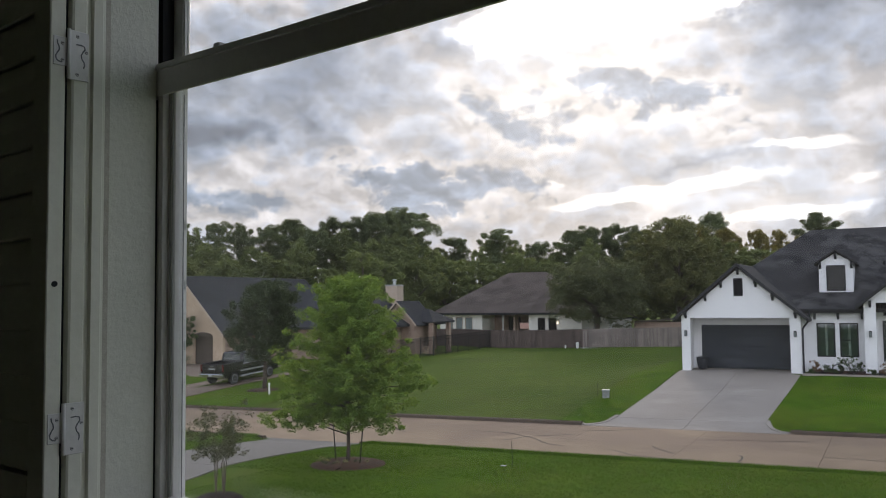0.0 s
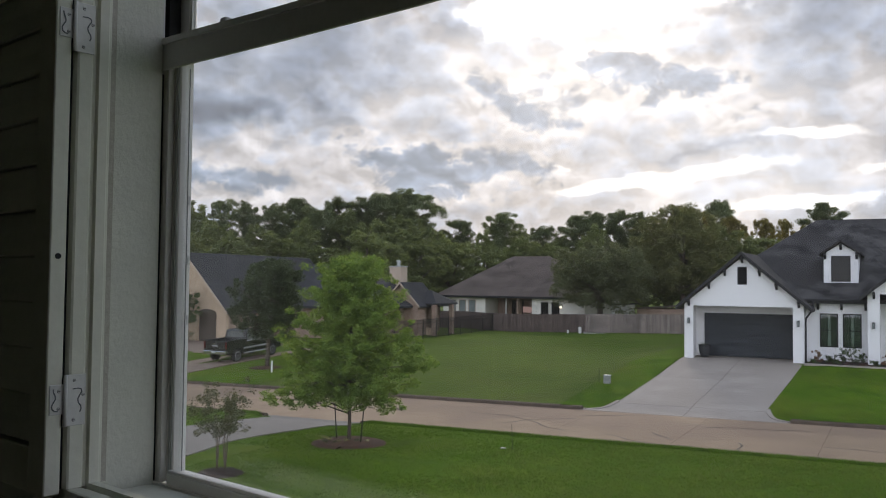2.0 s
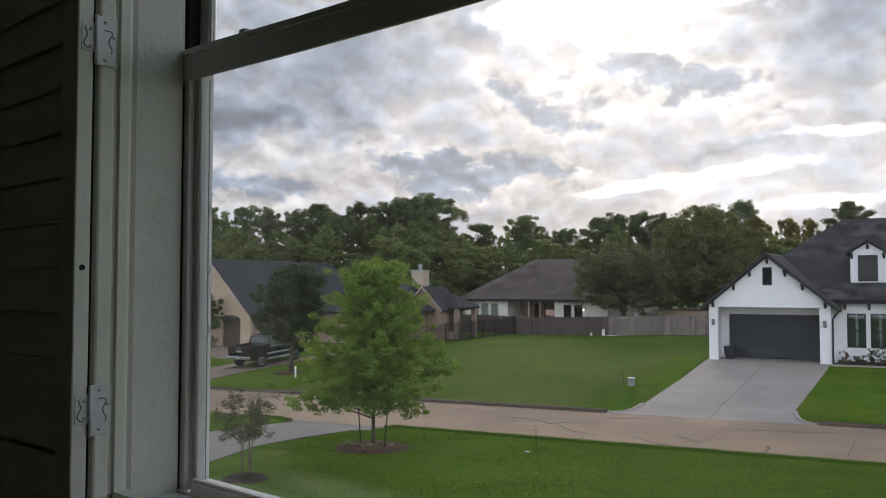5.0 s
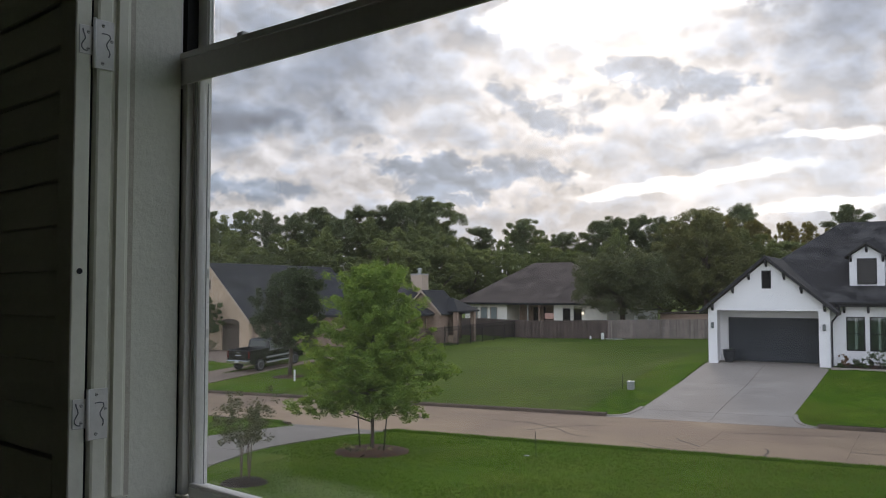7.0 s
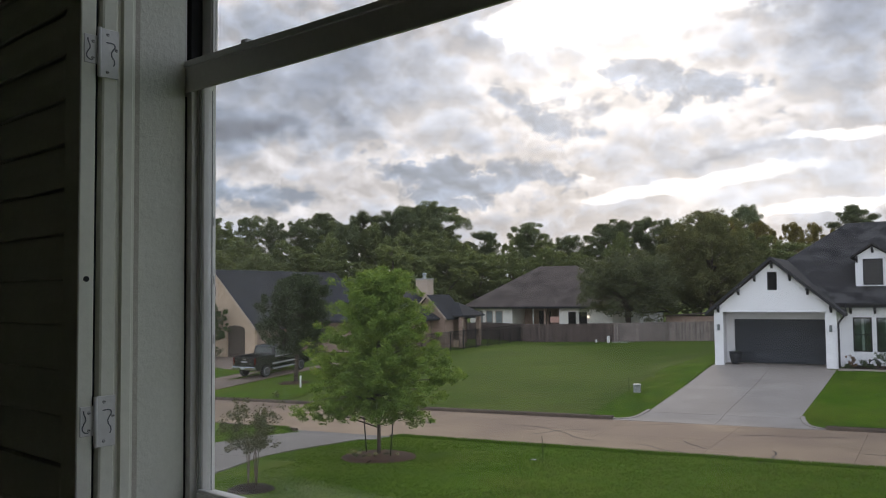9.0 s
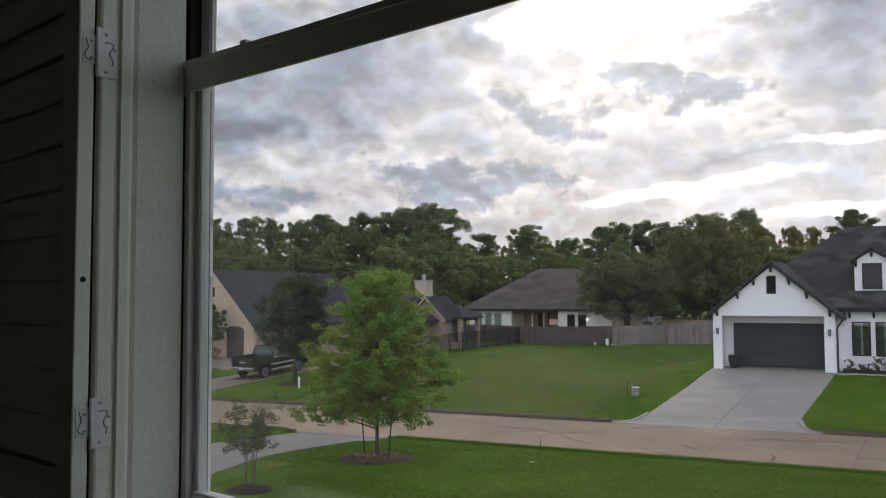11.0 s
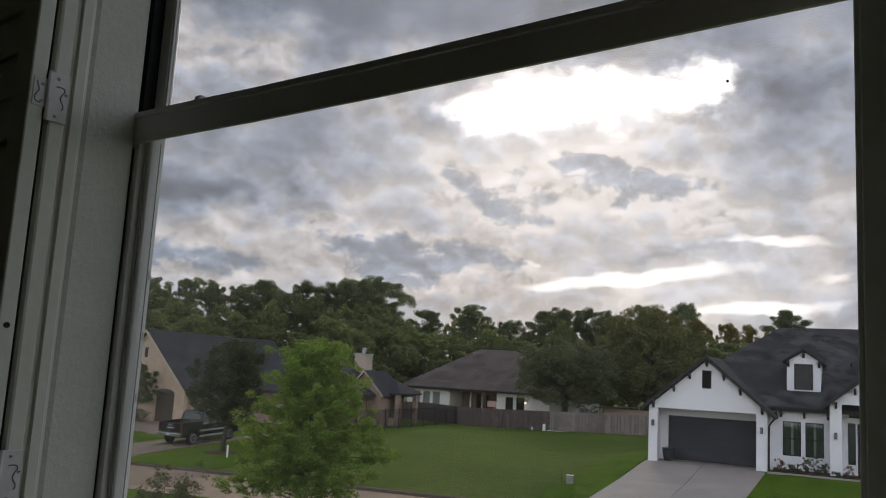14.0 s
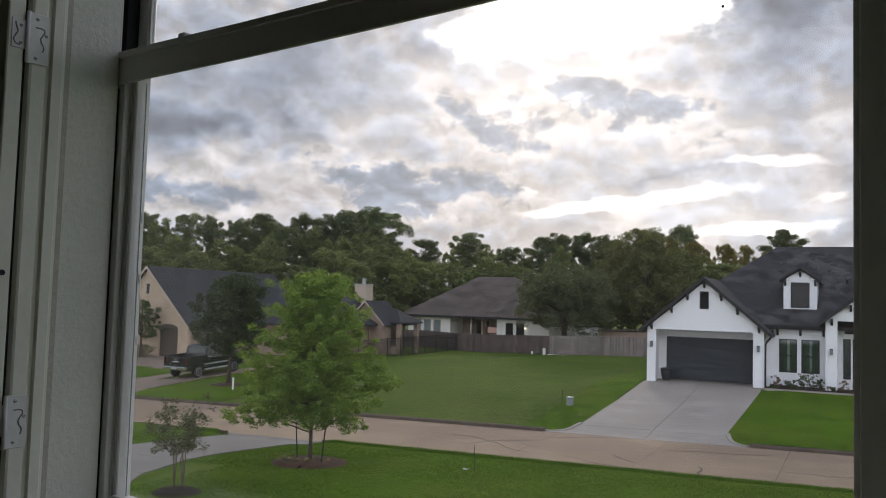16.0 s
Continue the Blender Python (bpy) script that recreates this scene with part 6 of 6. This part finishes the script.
        part("window_sill", Solid().box(sx * 0.995 - 0.012, sx * 0.995 + 0.012, -0.78, 1.5, 1.205, 1.275), M_ALLOY, t, "chrome sill line")
        part("running_board", Solid().box(sx * 1.02 - 0.06, sx * 1.02 + 0.06, -1.1, 1.3, 0.40, 0.49, 0.015), M_ALLOY, t, "chrome running board")
        part("door_mirror", Solid().box(sx * 1.12 - 0.10, sx * 1.12 + 0.10, 1.05, 1.18, 1.28, 1.55, 0.03), M_CAR, t)
        for yd in (0.42, -0.62):
            part("door_handle", Solid().box(sx * 1.005 - 0.012, sx * 1.005 + 0.012, yd - 0.1, yd + 0.1, 1.08, 1.12), M_CHROME, t)
    part("rear_window", Solid().slab([(-0.75, -0.775, 1.32), (0.75, -0.775, 1.32), (0.66, -0.715, 1.84), (-0.66, -0.715, 1.84)], (0, -0.012, 0)), M_GREEN_GLASS, t)
    for x in (-0.92, 0.92):
        for y in (-1.75, 1.90):
            sx = 1 if x > 0 else -1
            wh = part("wheel", Solid().lathe([(0.30, -0.13), (0.39, -0.12), (0.41, -0.08), (0.41, 0.08), (0.39, 0.12), (0.30, 0.13)], (x, y, 0.36), 24, "x"), M_TYRE, t, "black tyre on a bright alloy rim")
            rim = part("rim", Solid().lathe([(0.29, sx * 0.10), (0.27, sx * 0.142), (0.06, sx * 0.125), (0.05, sx * 0.15)], (x, y, 0.36), 20, "x"), M_ALLOY, wh)
            part("rim_gap", Solid().lathe([(0.22, sx * 0.144), (0.21, sx * 0.146), (0.13, sx * 0.146), (0.12, sx * 0.144)], (x, y, 0.36), 20, "x"), M_TYRE, wh)


pickup()


# ---- small things on the far side ----
def spot(az, dist):
    return direction_spot(az, dist)


box_s, box_v = -12.9, 41.0
b = thing("utility_pedestal", on_ground(box_s, box_v, 0.0, 10), "pale grey utility pedestal standing in the grass", "utility box")
part("cabinet", Solid().box(-0.17, 0.17, -0.15, 0.15, -0.05, 0.36, 0.03), M_PEDESTAL, b)
part("lid", Solid().box(-0.19, 0.19, -0.17, 0.17, 0.36, 0.42, 0.025), M_UTILITY, b)
solo("marker_rod", Solid().tube([(0, 0, -0.05), (0.01, 0, 0.75)], 0.014, 6), M_IRON, on_ground(box_s - 0.45, box_v + 0.1), "thin dark marker rod beside the utility pedestal", "rod")
s, v = spot(-11.48, 52.5)
solo("white_post", Solid().lathe([(0.055, -0.1), (0.055, 0.62), (0.065, 0.62), (0.065, 0.70), (0.03, 0.72)], sides=10), M_PVC, on_ground(s, v), "short white plastic pipe post in the grass", "post")
s, v = spot(8.95, 84.0)
solo("white_post", Solid().box(-0.13, 0.13, -0.10, 0.10, -0.1, 0.62, 0.03), M_PVC, on_ground(-27.6, 79.0), "short white plastic post before the fence", "post")
solo("pipe_length", Solid().tube([(0, 0, 0.03), (3.2, 0.1, 0.03)], 0.03, 8), M_PVC, on_ground(-27.3, 79.1), "length of white pipe lying along the fence", "pipe")
solo("white_post", Solid().box(-0.07, 0.07, -0.07, 0.07, -0.1, 0.3, 0.02), M_PVC, on_ground(-28.9, 79.2), "low white plastic marker before the fence", "post")
s, v = -10.8, 24.65
solo("garden_stake", Solid().tube([(0, 0, -0.05), (-0.03, 0, 0.78)], 0.011, 6), M_IRON, on_ground(s, v), "thin dark stake standing in the front lawn", "stake")
solo("pale_tag", Solid().box(-0.09, 0.09, -0.05, 0.05, 0.0, 0.03, 0.008), M_UTILITY, on_ground(s - 0.32, v), "small pale marker lying in the grass", "marker")


def shrub(s, v, h, w, mat, label, seed):
    r = random.Random(seed)
    clumps = [((r.gauss(0, w * 0.25), r.gauss(0, w * 0.25), r.uniform(0.15, 0.9) * h), w * r.uniform(0.10, 0.20)) for _ in range(26)]
    S = Solid()
    for c, _ in clumps[:7]:
        S.tube([(0, 0, 0), (c[0] * 0.5, c[1] * 0.5, c[2] * 0.6), c], [0.012, 0.009, 0.004], 5)
    t = thing("garden_shrub", on_ground(s, v, 0.03), label, "shrub", "shrubs in the bed")
    part("stems", S, M_BARK, t)
    c = new("foliage", raw_mesh("foliage", *leaf_cloud(r, clumps, 0.034, 30, 0.9), mat))
    c.parent = t


for k in range(5):
    shrub(-53.6 + k * 0.45, 51.3 + 0.15 * (k % 2), 1.05, 0.95, M_LEAF_DEEP, "clipped dark hedge plant before the brick house", 60 + k)
bed = Solid()
for a, b in zip(steps(-4.35, 0.4, 0.5), steps(-4.35, 0.4, 0.5)[1:]):
    bed.slab([(a, 47.9, ground_z(a, 47.9) + 0.05), (b, 47.9, ground_z(b, 47.9) + 0.05), (b, 49.9, SLAB_WHITE + 0.06), (a, 49.9, SLAB_WHITE + 0.06)], (0, 0, -0.2))
solo("planting_bed", bed, M_MULCH, GRID, "dark mulch bed below the front windows", "mulch", "", "stuff")
edge = Solid().box(-4.5, 6.0, 47.55, 47.9, SLAB_WHITE - 0.35, SLAB_WHITE + 0.03)
solo("bed_edging", edge, M_DRIVE, GRID, "pale concrete edging along the planting bed", "edging", "", "structure")
M_LEAF_RUSSET = leafy("russet_shrub_leaf", (0.10, 0.055, 0.03), (0.20, 0.115, 0.06), 0.3, (0.28, 0.16, 0.09))
BED = ((-3.95, 48.75, 0.72, 0.50, "russet"), (-3.35, 48.9, 0.50, 0.50, "green"), (-2.75, 48.8, 0.85, 0.55, "green"), (-2.25, 48.6, 0.95, 0.50, "tall"), (-1.85, 49.0, 0.62, 0.45, "green"),
       (-0.75, 48.3, 0.70, 0.45, "russet"), (-4.1, 48.2, 0.28, 0.40, "green"), (-1.2, 48.15, 0.30, 0.40, "green"), (-3.0, 48.25, 0.26, 0.40, "green"))
for k, (s, v, h, w, tint) in enumerate(BED):
    shrub(s, v, h, w, {"russet": M_LEAF_RUSSET, "green": M_LEAF_SHRUB, "tall": M_LEAF_SHRUB}[tint], {"russet": "dry russet shrub in the front bed", "green": "small dark green shrub in the front bed", "tall": "tall thin green shrub in the front bed"}[tint], 40 + k)
hose = thing("hose_reel", on_ground(-2.85, 48.15, 0.04), "dark garden hose coiled in the planting bed", "hose")
for i in range(3):
    part("coil", Solid().tube([(0.26 * math.cos(a), 0.05 * i, 0.24 + 0.24 * math.sin(a)) for a in [i * 0.35 + k * 0.32 for k in range(18)]], 0.025, 6), M_IRON, hose, smooth=True)
pot = thing("planter_pot", GRID @ pose(-9.78, 48.95, SLAB_WHITE + 0.03), "dark glazed planter pot beside the garage door", "pot")
part("bowl", Solid().lathe([(0.20, 0.0), (0.22, 0.04), (0.30, 0.30), (0.33, 0.52), (0.31, 0.60), (0.35, 0.62), (0.35, 0.67), (0.28, 0.66)], sides=18), M_POT, pot, smooth=True)
part("soil", Solid().lathe([(0.28, 0.60), (0.27, 0.63)], sides=18), M_MULCH, pot)
sp = Solid()
for i in range(9):
    a = i * 0.7
    sp.tube([(0.08 * math.cos(a), 0.08 * math.sin(a), 0.62), (0.16 * math.cos(a), 0.16 * math.sin(a), 0.74), (0.26 * math.cos(a), 0.26 * math.sin(a), 0.76)], [0.008, 0.006, 0.002], 4)
part("sprigs", sp, M_LEAF_SHRUB, pot)
porch_pot = thing("planter_pot", GRID @ pose(-0.1, 48.95, SLAB_WHITE - 0.02), "small dark planter pot on the porch edge", "pot")
part("bowl", Solid().lathe([(0.14, 0.0), (0.20, 0.25), (0.22, 0.36), (0.17, 0.36)], sides=16), M_POT, porch_pot, smooth=True)


# sheds and roofs glimpsed over the board fence
def back_shed(s, v, w, d, h, roof_h, wall_mat, roof_mat, label):
    z = ground_z(s, v)
    sh = thing("garden_shed", GRID @ pose(s, v, z), label, "shed")
    part("walls", Solid().box(-w / 2, w / 2, 0, d, -0.1, h), wall_mat, sh)
    part("roof", Solid().slab([(-w / 2 - 0.2, -0.3, h + roof_h * 0.1), (w / 2 + 0.2, -0.3, h + roof_h), (w / 2 + 0.2, d + 0.2, h + roof_h), (-w / 2 - 0.2, d + 0.2, h + roof_h * 0.1)], (0, 0, -0.14)), roof_mat, sh)
    return sh


back_shed(-27.6, 92.0, 1.8, 3.0, 2.5, 0.1, M_WHITE, M_ROOF_DARK, "white shed wall showing over the board fence")
back_shed(-21.0, 88.0, 7.0, 4.0, 2.05, 0.6, M_BRICK_RED, M_ROOF_BROWN, "low dark shed roof showing over the board fence")
teal = thing("play_frame", GRID @ pose(-16.9, 88.5, ground_z(-16.9, 88.5)), "faded teal covered play frame behind the fence", "play frame")
for x in (-1.2, 1.2):
    for y in (0.0, 1.8):
        part("post", Solid().box(x - 0.07, x + 0.07, y - 0.07, y + 0.07, -0.1, 3.3), M_TEAL, teal)
part("canopy", Solid().slab([(-1.4, -0.2, 3.3), (1.4, -0.2, 3.3), (1.4, 2.0, 3.3), (-1.4, 2.0, 3.3)], (0, 0, -0.12)), M_TEAL, teal)
part("side_cloth", Solid().box(-1.15, 1.15, 1.75, 1.8, 1.9, 3.15), M_TEAL, teal, "faded teal cloth")
patio = thing("wall_panel", GRID @ pose(-43.75, 93.3, 2.35), "dark square panel hung on the patio wall", "panel")
part("board", Solid().box(-0.65, 0.65, 0.0, 0.08, 0.0, 1.2, 0.02), M_BLACK, patio)


# ---- grass and mulch that stand up from the ground ----
def grass_tufts(name, count, s0, s1, v0, v1, tall, seed, mat, label, skip=None):
    """Short tufts of three blades each, scattered over a stretch of lawn."""
    r, verts, faces = random.Random(seed), [], []
    while count:
        s, v = r.uniform(s0, s1), r.uniform(v0, v1)
        if skip and skip(s, v):
            continue
        count -= 1
        z = ground_z(s, v)
        for _ in range(3):
            a, h = r.uniform(0, 6.283), tall * r.uniform(0.5, 1.3)
            w, lean = 0.006 + 0.009 * r.random(), h * r.uniform(0.1, 0.7)
            x, y = s + r.gauss(0, 0.03), v + r.gauss(0, 0.03)
            ca, sa = math.cos(a), math.sin(a)
            k = len(verts)
            verts += [(x - sa * w, y + ca * w, z - 0.01), (x + sa * w, y - ca * w, z - 0.01), (x + ca * lean, y + sa * lean, z + h)]
            faces.append((k, k + 1, k + 2))
    ob = new(name, raw_mesh(name, verts, faces, mat))
    ob.matrix_world = GRID
    tagged(ob, label, "grass", "", "stuff")


on_near_drive = lambda s, v: -23.3 < s < (-19.2 if v > 20.9 else -17.5) or (s + 15.65) ** 2 + (v - 22.67) ** 2 < 1.4
grass_tufts("grass", 80000, -26.0, 4.0, 12.0, KERB_NEAR - 0.1, 0.030, 1, M_BLADE, "short green grass blades of the front lawn", on_near_drive)
grass_tufts("grass", 9000, -11.0, 4.0, 14.0, KERB_NEAR - 0.2, 0.034, 3, M_STRAW, "dry straw-coloured blades among the front lawn", on_near_drive)
grass_tufts("grass", 9000, -26.0, 4.0, KERB_NEAR - 0.5, KERB_NEAR - 0.05, 0.075, 2, M_BLADE, "longer grass along the street kerb", on_near_drive)


def mulch_chips(s, v, radius, count, seed):
    """Bark chips heaped over a round bed."""
    r, verts, faces = random.Random(seed), [], []
    for _ in range(count):
        d, a = radius * math.sqrt(r.random()), r.uniform(0, 6.283)
        c = Vector((d * math.cos(a), d * math.sin(a), 0.12 * (1 - (d / radius) ** 2) + 0.055))
        u = Vector((r.gauss(0, 1), r.gauss(0, 1), r.gauss(0, 0.5))).normalized()
        w = u.orthogonal().normalized()
        n = u.cross(w)
        u, w, n = u * r.uniform(0.04, 0.11), w * r.uniform(0.016, 0.042), n * 0.007
        k = len(verts)
        verts += [tuple(c + p) for p in (u + w + n, u - w + n, -u - w + n, -u + w + n, u + w - n, u - w - n, -u - w - n, -u + w - n)]
        faces += [(k + i for i in f) for f in ((0, 1, 2, 3), (7, 6, 5, 4), (0, 4, 5, 1), (2, 6, 7, 3), (1, 5, 6, 2), (3, 7, 4, 0))]
    ob = new("bark_chips", raw_mesh("bark_chips", verts, [tuple(f) for f in faces], M_MULCH))
    ob.matrix_world = on_ground(s, v)
    tagged(ob, "loose red-brown bark chips on the mulch bed", "mulch", "", "stuff")


mulch_chips(-15.65, 22.67, 1.24, 2800, 7)
mulch_chips(-15.9, 17.1, 0.62, 500, 8)
r = random.Random(17)
for i in range(16):
    a, d = r.uniform(3.4, 6.2), r.uniform(0.5, 1.1)
    s, v = -15.65 + d * math.cos(a), 22.67 + d * math.sin(a)
    clumps = [((r.gauss(0, 0.03), r.gauss(0, 0.03), 0.16 + 0.05 * r.random()), 0.06) for _ in range(3)]
    f = thing("bedding_plant", on_ground(s, v, 0.02), "small pale bedding plant in the mulch ring", "plant", "bedding plants round the tree")
    c = new("leaves", raw_mesh("leaves", *leaf_cloud(r, clumps, 0.022, 14, 0.8), M_LEAF_PALE if i % 3 else M_LEAF_SHRUB))
    c.parent = f
